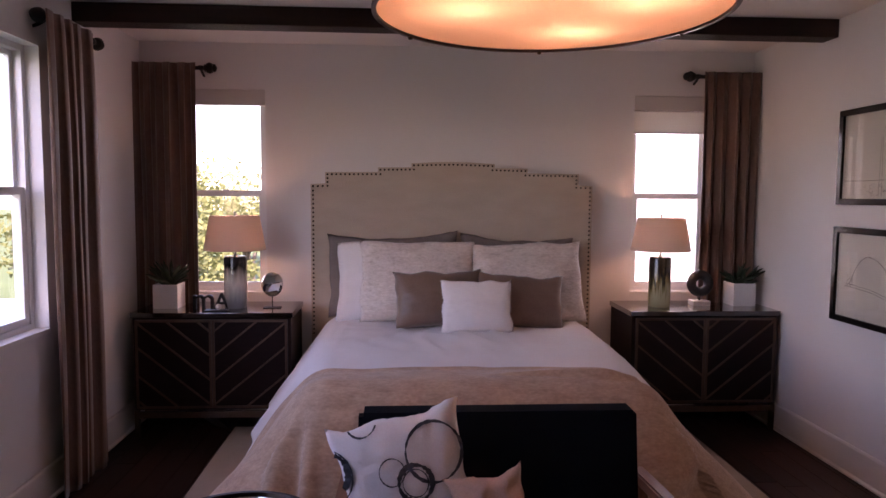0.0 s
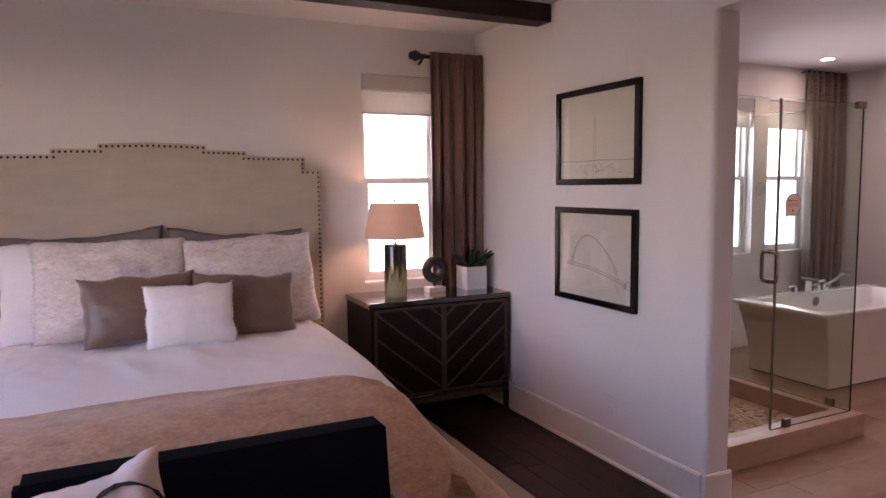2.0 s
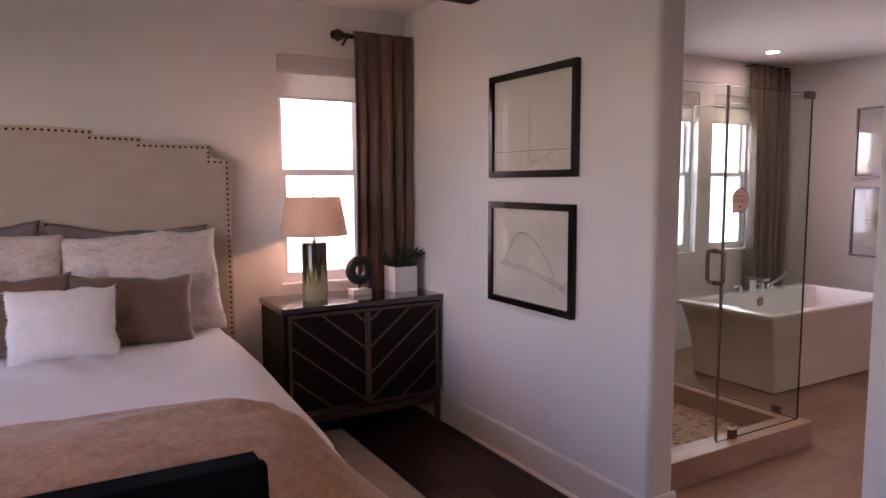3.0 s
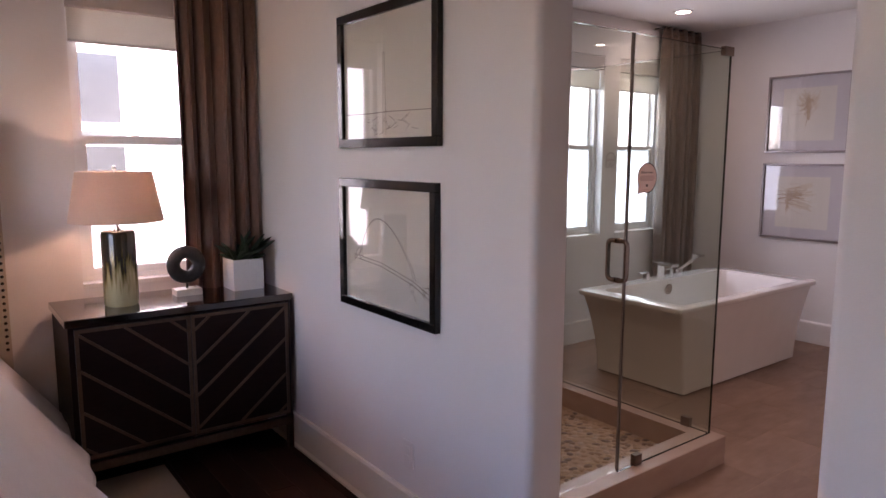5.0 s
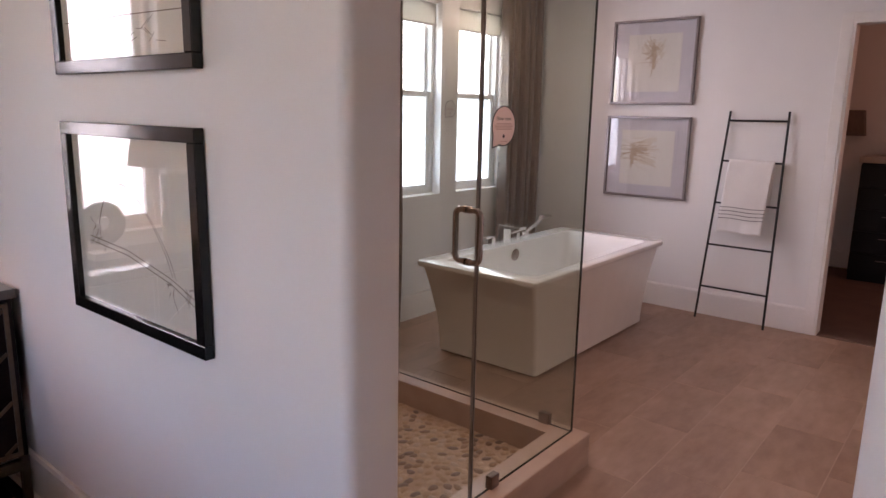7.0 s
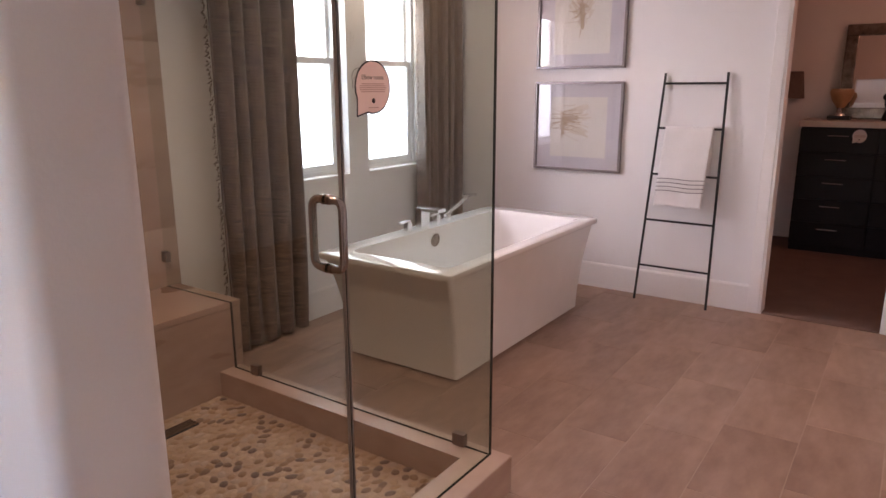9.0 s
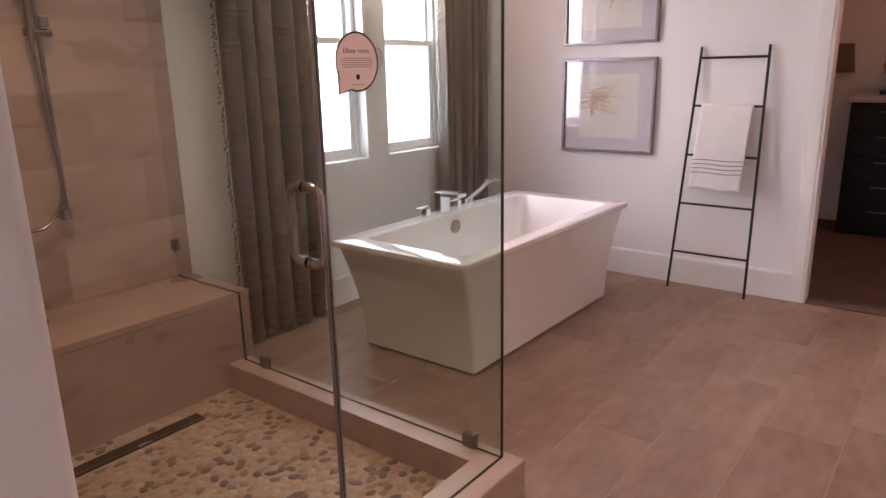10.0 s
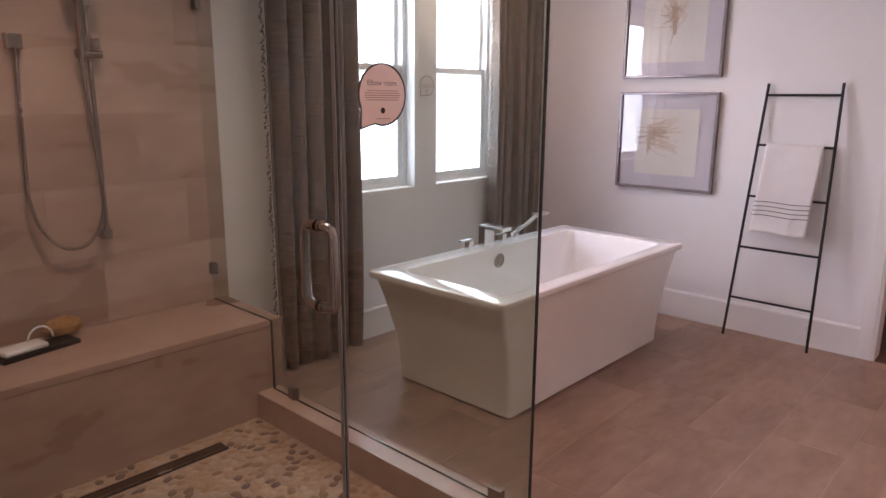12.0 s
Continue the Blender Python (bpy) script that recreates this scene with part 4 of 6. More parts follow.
# ---- bedroom: lamps ----
def table_lamp(at, glaze, label):
    x, y, z = at
    t = thing("table_lamp", at, label, "lamp", "lamps on the nightstands")
    part("base", lathe([(0, 0), (0.072, 0), (0.076, 0.006), (0.078, 0.05), (0.078, 0.345), (0.074, 0.358), (0.066, 0.362), (0, 0.362)], 40), glaze, t, smooth=True, local=True)
    part("collar", lathe([(0, 0.362), (0.016, 0.362), (0.016, 0.372), (0.008, 0.376), (0.008, 0.43), (0.014, 0.432), (0.014, 0.47), (0, 0.47)], 16), M_chrome, t, smooth=True, local=True)
    part("bulb", lathe([(0.0, 0.47), (0.012, 0.475), (0.028, 0.51), (0.02, 0.54), (0, 0.548)], 16), M_bulb, t, smooth=True, local=True)
    part("shade", lathe([(0.208, 0.405), (0.210, 0.405), (0.166, 0.640), (0.164, 0.640), (0.208, 0.405)], 48), M_shade, t, "tapered linen drum shade, lit from inside", smooth=True, local=True)
    sp = bmesh.new()
    for k in range(3):
        a = k * 2.094 + 0.4
        tube([(0, 0, 0.628), (0.163 * math.cos(a), 0.163 * math.sin(a), 0.628)], 0.002, 6, sp)
    part("shade_spider", sp, M_chrome, t, local=True)
    part("finial", lathe([(0, 0.62), (0.004, 0.62), (0.004, 0.648), (0.010, 0.652), (0.010, 0.662), (0.004, 0.668), (0, 0.669)], 12), M_chrome, t, smooth=True, local=True)
    lamp("table_lamp_light", "POINT", pose(x, y, z + 0.515), 3.4, WARM, 0.03)


table_lamp((2.028, 4.826, NZ), M_olive, "table lamp with olive glazed cylinder base and linen shade")
table_lamp((-0.99, 4.82, NZ), M_slate, "table lamp with slate glazed cylinder base and linen shade")

PC = (0.583, 1.975, 2.15)
pend = thing("pendant_light", (PC[0], PC[1], H), "large drum pendant with a glowing amber diffuser", "ceiling light")
part("drum", lathe([(0.490, 2.146), (0.494, 2.146), (0.494, 2.42), (0.490, 2.42), (0.490, 2.146)], 72, (PC[0], PC[1], 0)), M_shade, pend, smooth=True)
part("trim_ring", lathe([(0.484, 2.142), (0.4965, 2.142), (0.4965, 2.150), (0.484, 2.150), (0.484, 2.142)], 72, (PC[0], PC[1], 0)), M_nail, pend, "dark bronze rim", smooth=True)
part("diffuser", lathe([(0, 2.152), (0.486, 2.152), (0.486, 2.155), (0, 2.155)], 72, (PC[0], PC[1], 0)), M_diffuser, pend, "amber acrylic diffuser", smooth=True)
part("stem", tube([(PC[0], PC[1], 2.40), (PC[0], PC[1], H - 0.02)], 0.009, 10), M_nail, pend, smooth=True)
part("canopy", lathe([(0, H - 0.001), (0.07, H - 0.001), (0.07, H - 0.02), (0.05, H - 0.028), (0, H - 0.028)], 24, (PC[0], PC[1], 0)), M_nail, pend, smooth=True)
for k in range(6):
    a = radians(60 * k + 22)
    part("rim_screw", lathe([(0, 2.134), (0.007, 2.136), (0.007, 2.144), (0, 2.144)], 8, (PC[0] + 0.49 * math.cos(a), PC[1] + 0.49 * math.sin(a), 0)), M_nail, pend)
arms = bmesh.new()
for k in range(4):
    a = radians(90 * k + 50)
    tube([(PC[0], PC[1], 2.405), (PC[0] + 0.49 * math.cos(a), PC[1] + 0.49 * math.sin(a), 2.405)], 0.006, 6, arms)
part("spider", arms, M_nail, pend)
for x, y in ((0.346, 1.98), (0.71, 2.21), (0.81, 1.86), (0.51, 1.73)):
    part("bulb", lathe([(0, 2.36), (0.012, 2.355), (0.012, 2.33), (0.03, 2.29), (0.02, 2.262), (0, 2.255)], 14, (x, y, 0)), M_bulb, pend, smooth=True)
    lamp("pendant_bulb_light", "POINT", pose(x, y, 2.265), 0.8, (1.0, 0.62, 0.38), 0.03)


# ---- bedroom: things on the nightstands ----
def potted(at, label, seed, tall=0.12):
    x, y, z = at
    t = thing("potted_plant", at, label, "plant")
    pot = bmesh.new()
    w, h = 0.083, 0.165
    for a, b in (((-w, -w), (w, -w + 0.008)), ((-w, w - 0.008), (w, w)), ((-w, -w + 0.008), (-w + 0.008, w - 0.008)), ((w - 0.008, -w + 0.008), (w, w - 0.008))):
        box(pot, (*a, 0), (*b, h))
    box(pot, (-w + 0.008, -w + 0.008, 0.0), (w - 0.008, w - 0.008, 0.01))
    bmesh.ops.remove_doubles(pot, verts=pot.verts, dist=1e-5)
    part("pot", pot, M_pot, t, "square white glazed pot", local=True)
    part("soil", bx((-w + 0.009, -w + 0.009, 0.01), (w - 0.009, w - 0.009, h - 0.018)), M_soil, t, local=True)
    rnd = random.Random(seed)
    for c in range(3):
        cx, cy = rnd.uniform(-0.04, 0.04), rnd.uniform(-0.04, 0.04)
        for k in range(13):
            a, up = rnd.random() * 6.28, 0.3 + 0.7 * rnd.random()
            L = tall * (0.7 + 0.6 * rnd.random())
            d = Vector((math.cos(a), math.sin(a), 0))
            pts = [Vector((cx, cy, h - 0.022)) + d * L * s * (1.15 - up * 0.6) + Vector((0, 0, L * (up * s + 0.25 * s * (1 - s)))) for s in (0, 0.25, 0.55, 0.85, 1.0)]
            part("leaf", tube(pts, [0.006, 0.011, 0.012, 0.007, 0.0012], 6), M_leaf, t, smooth=True, local=True)
    return t


potted((2.662, 4.90, NZ), "dark green succulent in a square white pot", 21, 0.15)
potted((-1.455, 4.85, NZ), "dark leafy plant in a square white pot", 22, 0.17)

ring = thing("ring_sculpture", (2.355, 4.885, NZ), "black cast ring on a cream marble block", "sculpture")
part("plinth", bx((-0.065, -0.045, 0), (0.065, 0.045, 0.034), 0.003), M_marble, ring, "cream marble block", local=True)
part("stem", tube([(0, 0, 0.03), (0, 0, 0.075)], 0.006, 8), M_black, ring, local=True)
part("ring", tube([(0.064 * math.cos(a), 0.0, 0.158 + 0.064 * math.sin(a)) for a in [k * math.pi / 24 for k in range(48)]], 0.034, 14, closed=True), M_ringstone, ring, smooth="all", local=True)

vm = thing("vanity_mirror", (-0.735, 4.80, NZ), "small round mirror on a slim metal stand", "mirror")
part("base", bx((-0.06, -0.03, 0), (0.06, 0.03, 0.006), 0.002), M_black, vm, local=True)
part("stand", tube([(0, 0, 0.004), (0, 0, 0.09)], 0.004, 8), M_black, vm, local=True)
part("yoke", tube([(0.066 * math.cos(a), 0, 0.155 + 0.072 * math.sin(a)) for a in [math.pi + k * math.pi / 12 for k in range(13)]], 0.004, 8), M_black, vm, local=True)
mf = lathe([(0, -0.004), (0.058, -0.004), (0.064, 0), (0.058, 0.004), (0, 0.004)], 28)
mf.transform(pose(0, 0, 0.168, 91, 4, 14) @ Matrix.Diagonal((1.15, 1.3, 1, 1)))
part("glass", mf, M_mirror, vm, smooth=True, local=True)


def letter(ch, at, size, label):
    cu = bpy.data.curves.new("letter", "FONT")
    cu.body, cu.size, cu.extrude, cu.bevel_depth = ch, size, 0.012, 0.001
    cu.materials.append(M_black)
    ob = new("letter_ornament", cu)
    ob.matrix_world = pose(*at, 90, 0, 0)
    return tagged(ob, label, "ornament")


letter("m", (-1.275, 4.76, NZ + 0.001), 0.21, "dark metal letter m standing on the nightstand")
letter("A", (-1.125, 4.77, NZ + 0.001), 0.155, "dark metal letter A standing on the nightstand")
dish = thing("trinket_dish", (-1.07, 4.665, NZ), "small black tray with a pearl ball", "tray")
part("tray", bx((-0.09, -0.03, 0), (0.07, 0.03, 0.010), 0.003), M_black, dish, local=True)
part("ball", lathe([(0.02 * math.sin(k * math.pi / 8), 0.030 - 0.02 * math.cos(k * math.pi / 8)) for k in range(9)], 16), M_pot, dish, "white pearl ball", smooth=True, local=True)


# ---- bedroom: pictures ----
def stroke(bm, pts, w, x):
    """A thin raised line on a picture, its points given as (y, z)."""
    for (y0, z0), (y1, z1) in zip(pts, pts[1:]):
        d = Vector((y1 - y0, z1 - z0))
        if d.length < 1e-5:
            continue
        p = Vector((-d.y, d.x)).normalized() * w / 2
        vs = [bm.verts.new((x, y0 + s * p.x, z0 + s * p.y)) for s in (1, -1)] + [bm.verts.new((x, y1 + s * p.x, z1 + s * p.y)) for s in (-1, 1)]
        bm.faces.new(vs)


def framed(name, wall_x, y0, y1, z0, z1, fw, depth, m_frame, m_back, label, mat_w=0.0):
    """A glazed picture on a wall that faces -x."""
    f = thing(name, (wall_x, (y0 + y1) / 2, z0), label, "picture")
    fr = bmesh.new()
    xf = wall_x - depth
    for a, b, c, d in ((y0, y1, z0, z0 + fw), (y0, y1, z1 - fw, z1), (y0, y0 + fw, z0 + fw, z1 - fw), (y1 - fw, y1, z0 + fw, z1 - fw)):
        box(fr, (xf, a, c), (wall_x - 0.002, b, d), 0.002, 1)
    part("frame", fr, m_frame, f)
    part("backing", bx((wall_x - 0.012, y0 + fw - 0.003, z0 + fw - 0.003), (wall_x - 0.006, y1 - fw + 0.003, z1 - fw + 0.003)), m_back, f)
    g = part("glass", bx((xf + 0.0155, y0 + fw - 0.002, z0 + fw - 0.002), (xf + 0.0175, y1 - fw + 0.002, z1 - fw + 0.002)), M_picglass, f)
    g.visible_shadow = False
    return f


rnd = random.Random(8)
pic = framed("framed_sketch", XP, 3.299, 4.039, 1.601, 2.161, 0.036, 0.030, M_frame, M_paper, "black framed pencil sketch of a tall spire")
Y0, Y1, Z0, Z1 = 3.299 + 0.042, 4.039 - 0.04, 1.601 + 0.04, 2.161 - 0.04
U = lambda u, v, a=Y0, b=Y1, c=Z0, d=Z1: (b - (b - a) * u, d - (d - c) * v)
ln = bmesh.new()
XS = XP - 0.0125
stroke(ln, [U(0.465, 0.98), U(0.475, 0.3)], 0.0024, XS)
stroke(ln, [U(0.505, 0.98), U(0.49, 0.3), U(0.475, 0.3)], 0.0024, XS)
stroke(ln, [U(0.02, 0.79), U(0.3, 0.795), U(0.55, 0.79), U(0.98, 0.80)], 0.003, XS)
for k in range(34):
    u, v = rnd.uniform(0.3, 0.8), rnd.uniform(0.82, 0.97)
    stroke(ln, [U(u, v), U(u + rnd.uniform(-0.07, 0.07), v + rnd.uniform(-0.05, 0.05))], 0.002, XS)
part("drawing", ln, M_pencil, pic, "fine pencil lines")
pic = framed("framed_sketch", XP, 3.311, 4.045, 0.901, 1.468, 0.036, 0.030, M_frame, M_paper, "black framed pencil sketch of an arched bridge")
W = lambda u, v: U(u, v, 3.353, 4.005, 0.941, 1.428)
ln = bmesh.new()
for off in (0.0, 0.025):
    stroke(ln, [W(0.19 + (0.65 - off) * s - 0.06 * math.sin(math.pi * s), 0.58 - off * 0.3 - 0.39 * math.sin(math.pi * s) ** 0.75 + 0.14 * s) for s in [k / 22 for k in range(23)]], 0.0024, XS)
stroke(ln, [W(0.1, 0.60), W(0.45, 0.63), W(0.8, 0.72), W(0.98, 0.80)], 0.0028, XS)
stroke(ln, [W(0.1, 0.63), W(0.45, 0.66), W(0.8, 0.75), W(0.98, 0.84)], 0.003, XS)
for k in range(26):
    u = rnd.choice((rnd.uniform(0.13, 0.24), rnd.uniform(0.75, 0.97)))
    v = (0.56 if u < 0.5 else 0.78) + rnd.uniform(-0.06, 0.06)
    stroke(ln, [W(u, v), W(u + rnd.uniform(-0.05, 0.05), v + rnd.uniform(-0.07, 0.07))], 0.003, XS)
part("drawing", ln, M_pencil, pic, "fine pencil lines")

ol = thing("wall_outlet", (XP, 3.53, 0.30), "white wall outlet over the baseboard", "outlet")
part("plate", bx((XP - 0.006, 3.495, 0.285), (XP - 0.0005, 3.565, 0.40), 0.003), M_outlet, ol)
for z in (0.325, 0.365):
    part("socket", bx((XP - 0.0085, 3.515, z - 0.014), (XP - 0.006, 3.545, z + 0.014), 0.001), M_outlet, ol)


def ink_circle(cx, cz, r, w):
    """An ink ring printed on the settee's cushion, just proud of its cloth."""
    bm = bmesh.new()
    me = cush.data
    n = 40
    from_side = [v.co for v in me.vertices]
    m = pose(0.235, 2.44, 0.395, -16, -14, 0)
    inv = m.inverted()
    loc = [inv @ c for c in from_side]
    front = [c for c in loc if c.y < 0]

    def depth(x, z):
        near = sorted(front, key=lambda c: (c.x - x) ** 2 + (c.z - z) ** 2)[:3]
        return min(c.y for c in near) - 0.004
    pts = [(cx + r * math.cos(2 * math.pi * k / n), cz + r * 1.05 * math.sin(2 * math.pi * k / n)) for k in range(n)]
    ring = []
    for k, (x, z) in enumerate(pts):
        ww = w * (0.5 + 0.8 * abs(math.sin(k * math.pi * 3 / n + cx * 40)) + 0.25 * math.sin(k * 2.7))
        two = [(cx + (x - cx) * f, cz + (z - cz) * f) for f in (1 + ww / 2 / r, 1 - ww / 2 / r)]
        inside = all(abs(x2) < 0.238 and 0.03 < z2 < 0.43 for x2, z2 in two)
        ring.append([bm.verts.new(m @ Vector((x2, depth(x2, z2), z2))) for x2, z2 in two] if inside else None)
    for k in range(n):
        p, q = ring[k], ring[(k + 1) % n]
        if p and q:
            bm.faces.new((p[0], q[0], q[1], p[1]))
    return bm


for ring_ in ((0.128, 0.285, 0.102, 0.010), (0.040, 0.195, 0.060, 0.015), (0.040, 0.195, 0.046, 0.004), (-0.035, 0.250, 0.046, 0.004), (-0.115, 0.455, 0.06, 0.006), (-0.265, 0.29, 0.07, 0.022), (-0.275, 0.28, 0.095, 0.006)):
    part("ink_ring", ink_circle(*ring_), M_ink, cush, "black ink ring")


# ---- bathroom: shower ----
SX, SY, SZ = 4.495, 3.094, 0.147          # outer corner and top of the curb
GX, GY, GT = 4.452, 3.166, 2.076          # glass planes and top
curb = bmesh.new()
prism([(XQ, SY), (SX, SY), (SX, 4.63), (4.374, 4.63), (4.374, 3.240), (XQ, 3.240)], 0.0, SZ, bm=curb)
bmesh.ops.bevel(curb, geom=list(curb.edges), offset=0.003, segments=1, affect="EDGES")
structure("shower_curb", curb, M_walltile, "beige porcelain shower curb", "curb")
structure("shower_pan", bx((XQ, 3.240, -0.004), (4.374, 4.63, 0.0236)), M_pebgrout, "sandy grout of the pebble shower floor", "floor")
seat = bmesh.new()
box(seat, (XQ, 4.63, 0.0), (SX + 0.025, YB - 0.012, 0.445), 0.002, 1)
structure("shower_bench", seat, M_walltile, "beige porcelain shower bench", "bench")
structure("shower_bench_top", bx((XQ, 4.628, 0.446), (SX + 0.027, YB - 0.012, 0.476), 0.002), M_walltile, "beige porcelain slab on the shower bench", "bench")
structure("shower_wall_back", bx((XQ, YB - 0.0108, 0.0), (4.537, YB - 0.0005, H - 0.002)), M_walltile, "grout of the tiled shower wall", "wall")
structure("shower_wall_side", bx((XQ + 0.0005, SY + 0.02, 0.0), (XQ + 0.0108, YB - 0.006, H - 0.002)), M_walltile, "grout of the tiled shower wall", "wall")


def panel(name, outline, lo, hi, axis, label, edges):
    """A frameless glass panel with dark edges."""
    c = [sum(p[i] for p in outline) / len(outline) for i in (0, 1)]
    at = (c[0], (lo + hi) / 2, outline[0][1]) if axis == "y" else ((lo + hi) / 2, c[0], outline[0][1])
    t = thing(name, at, label, "glass panel")
    g = part("pane", prism(outline, lo, hi, axis), M_shower, t)
    g.visible_shadow = False
    for (a, b) in edges:
        bm = bmesh.new()
        e = 0.0008
        u0, u1, z0, z1 = min(a[0], b[0]), max(a[0], b[0]), min(a[1], b[1]), max(a[1], b[1])
        l, h = ((u0 - e, lo - e, z0), (u1 + e, hi + e, z1)) if axis == "y" else ((lo - e, u0 - e, z0), (hi + e, u1 + e, z1))
        if z1 - z0 < 0.001:
            l, h = (l[0], l[1], z0 - e), (h[0], h[1], z1 + e)
        part("edge", box(bm, l, h), M_edge, t)
    return t


door = panel("shower_door", [(3.01, 0.158), (3.715, 0.158), (3.715, GT), (3.01, GT)], GY - 0.004, GY + 0.004, "y", "frameless clear glass shower door", [((3.713, 0.158), (3.715, GT)), ((3.01, GT), (3.715, GT))])
for sgn in (-1, 1):
    hy = GY + sgn * 0.050
    hp = [(3.662, GY + sgn * 0.006, 1.038)]
    for k in range(5):
        a = radians(22.5 * k)
        hp.append((3.662, hy - sgn * 0.022 * (1 - math.sin(a)), 1.038 + 0.022 * (1 - math.cos(a)) - 0.0))
    for k in range(5):
        a = radians(22.5 * k)
        hp.append((3.662, hy - sgn * 0.022 * (1 - math.cos(a)), 1.188 + 0.022 * math.sin(a) - 0.022 + 0.022))
    hp.append((3.662, GY + sgn * 0.006, 1.210))
    part("handle", tube(hp, 0.0105, 12), M_pull, door, "brushed nickel pull handle", smooth=True)
    for z in (1.038, 1.210):
        part("handle_collar", tube([(3.662, GY + sgn * 0.005, z), (3.662, GY + sgn * 0.012, z)], 0.013, 12), M_nickel, door)
for z in (0.42, 1.75):
    part("hinge", bx((XQ + 0.002, GY - 0.02, z), (3.06, GY + 0.02, z + 0.09), 0.003), M_nickel, door)
fixed = panel("shower_screen", [(3.719, 0.149), (GX - 0.006, 0.149), (GX - 0.006, GT), (3.719, GT)], GY - 0.004, GY + 0.004, "y", "frameless clear glass screen on the curb", [((3.719, GT), (GX - 0.006, GT)), ((3.719, 0.148), (GX - 0.006, 0.149))])
side = panel("shower_screen", [(GY - 0.005, 0.149), (4.608, 0.149), (4.608, 0.478), (YB - 0.02, 0.478), (YB - 0.02, GT), (GY - 0.005, GT)], GX - 0.004, GX + 0.004, "x", "frameless clear glass screen over curb and bench",
             [((GY - 0.005, 0.149), (GY - 0.001, GT)), ((GY - 0.005, GT), (YB - 0.02, GT)), ((GY, 0.148), (4.608, 0.149)), ((4.6055, 0.149), (4.608, 0.478)), ((4.608, 0.478), (YB - 0.02, 0.4795))])
# added pale strips draw the bright glint where door and screen meet
part("glint_strip", bx((3.7195, GY - 0.0055, 0.149), (3.7220, GY + 0.0055, GT)), M_edgeglint, fixed, "pale strip for the highlight along the glass edge")
part("glint_strip", bx((3.7100, GY - 0.0055, 0.160), (3.7120, GY + 0.0055, GT)), M_edgeglint, door, "pale strip for the highlight along the glass edge")
part("clip", bx((3.83, GY - 0.014, SZ), (3.88, GY + 0.014, SZ + 0.052), 0.002), M_clip, fixed, "square dark nickel glass clip")
part("clip", bx((4.39, GY - 0.013, GT - 0.03), (4.466, GY + 0.013, GT + 0.012), 0.002), M_clip, fixed, "square dark nickel glass clip")
part("clip", bx((GX - 0.014, 3.272, SZ), (GX + 0.014, 3.324, SZ + 0.05), 0.002), M_clip, side, "square dark nickel glass clip")
part("clip", bx((GX - 0.014, 4.43, SZ), (GX + 0.014, 4.48, SZ + 0.05), 0.002), M_clip, side, "square dark nickel glass clip")
part("clip", bx((GX - 0.014, YB - 0.05, 0.61), (GX + 0.014, YB - 0.006, 0.665), 0.002), M_clip, side, "square dark nickel glass clip")
part("clip", bx((GX - 0.014, YB - 0.05, 1.86), (GX + 0.014, YB - 0.006, 1.915), 0.002), M_clip, side, "square dark nickel glass clip")


def bubble(name, m, w, h, material, label, text=""):
    """A speech-bubble sticker in the plane of m: local x across, local y up."""
    t = thing(name, tuple(m.translation), label, "sticker")
    t.matrix_world = m
    out = [(w * math.cos(radians(a)), h * math.sin(radians(a))) for a in range(-110, 206, 15)] + [(-w * 0.93, -h * 1.08)]
    rim = bmesh.new()
    loops = [[rim.verts.new((x * f, y * f, z)) for x, y in out] for f, z in ((1.0, 0.0003), (1.05, 0.0003), (1.05, 0.0011), (0.985, 0.0011))]
    for p, q in zip(loops, loops[1:]):
        for k in range(len(out)):
            j = (k + 1) % len(out)
            rim.faces.new((p[k], p[j], q[j], q[k]))
    part("outline", rim, M_ink, t, "dark printed outline", local=True)
    part("paper", prism(out, 0.0006, 0.0010), material, t, local=True)
    bars = bmesh.new()
    for k, e in enumerate((0.66, 0.78, 0.78, 0.76, 0.70)):
        box(bars, (-w * e, h * (0.115 - 0.075 * k), 0.0011), (w * e * (1 - 0.06 * (k % 2)), h * (0.145 - 0.075 * k), 0.0014))
    box(bars, (-w * 0.30, -h * 0.80, 0.0011), (w * 0.30, -h * 0.775, 0.0014))
    part("print_line", bars, M_fineprint, t, local=True)
    box_ = bmesh.new()
    lathe([(0, 0.0011), (h * 0.10, 0.0011), (h * 0.10, 0.0014), (0, 0.0014)], 16, (0, -h * 0.52, 0), box_)
    part("emblem", box_, M_ink, t, local=True)
    if text:
        cu = bpy.data.curves.new("print_title", "FONT")
        cu.body, cu.size, cu.align_x, cu.extrude = text, h * 0.26, "CENTER", 0.0002
        cu.materials.append(M_stripe)
        ob = new("print_title", cu)
        ob.parent = t
        ob.matrix_basis = pose(0, h * 0.30, 0.0012)
    return t


bubble("glass_sticker", pose(3.838, GY - 0.0055, 1.474, 90, 0, 0), 0.066, 0.064, M_sticker, "pink speech-bubble sticker on the shower glass", "Elbow room.")
bubble("wall_sticker", pose(5.998, YB - 0.0012, 1.545, 90, 0, 0), 0.062, 0.060, M_stickerw, "pale round speech-bubble sticker on the wall between windows")
sw = thing("wall_switch", (5.972, YB, 1.73), "white blind switch plate between the bathroom windows", "switch")
part("plate", bx((5.937, YB - 0.006, 1.722), (6.007, YB - 0.0005, 1.837), 0.003), M_outlet, sw)
part("rocker", bx((5.955, YB - 0.010, 1.745), (5.989, YB - 0.006, 1.812), 0.002), M_outlet, sw)

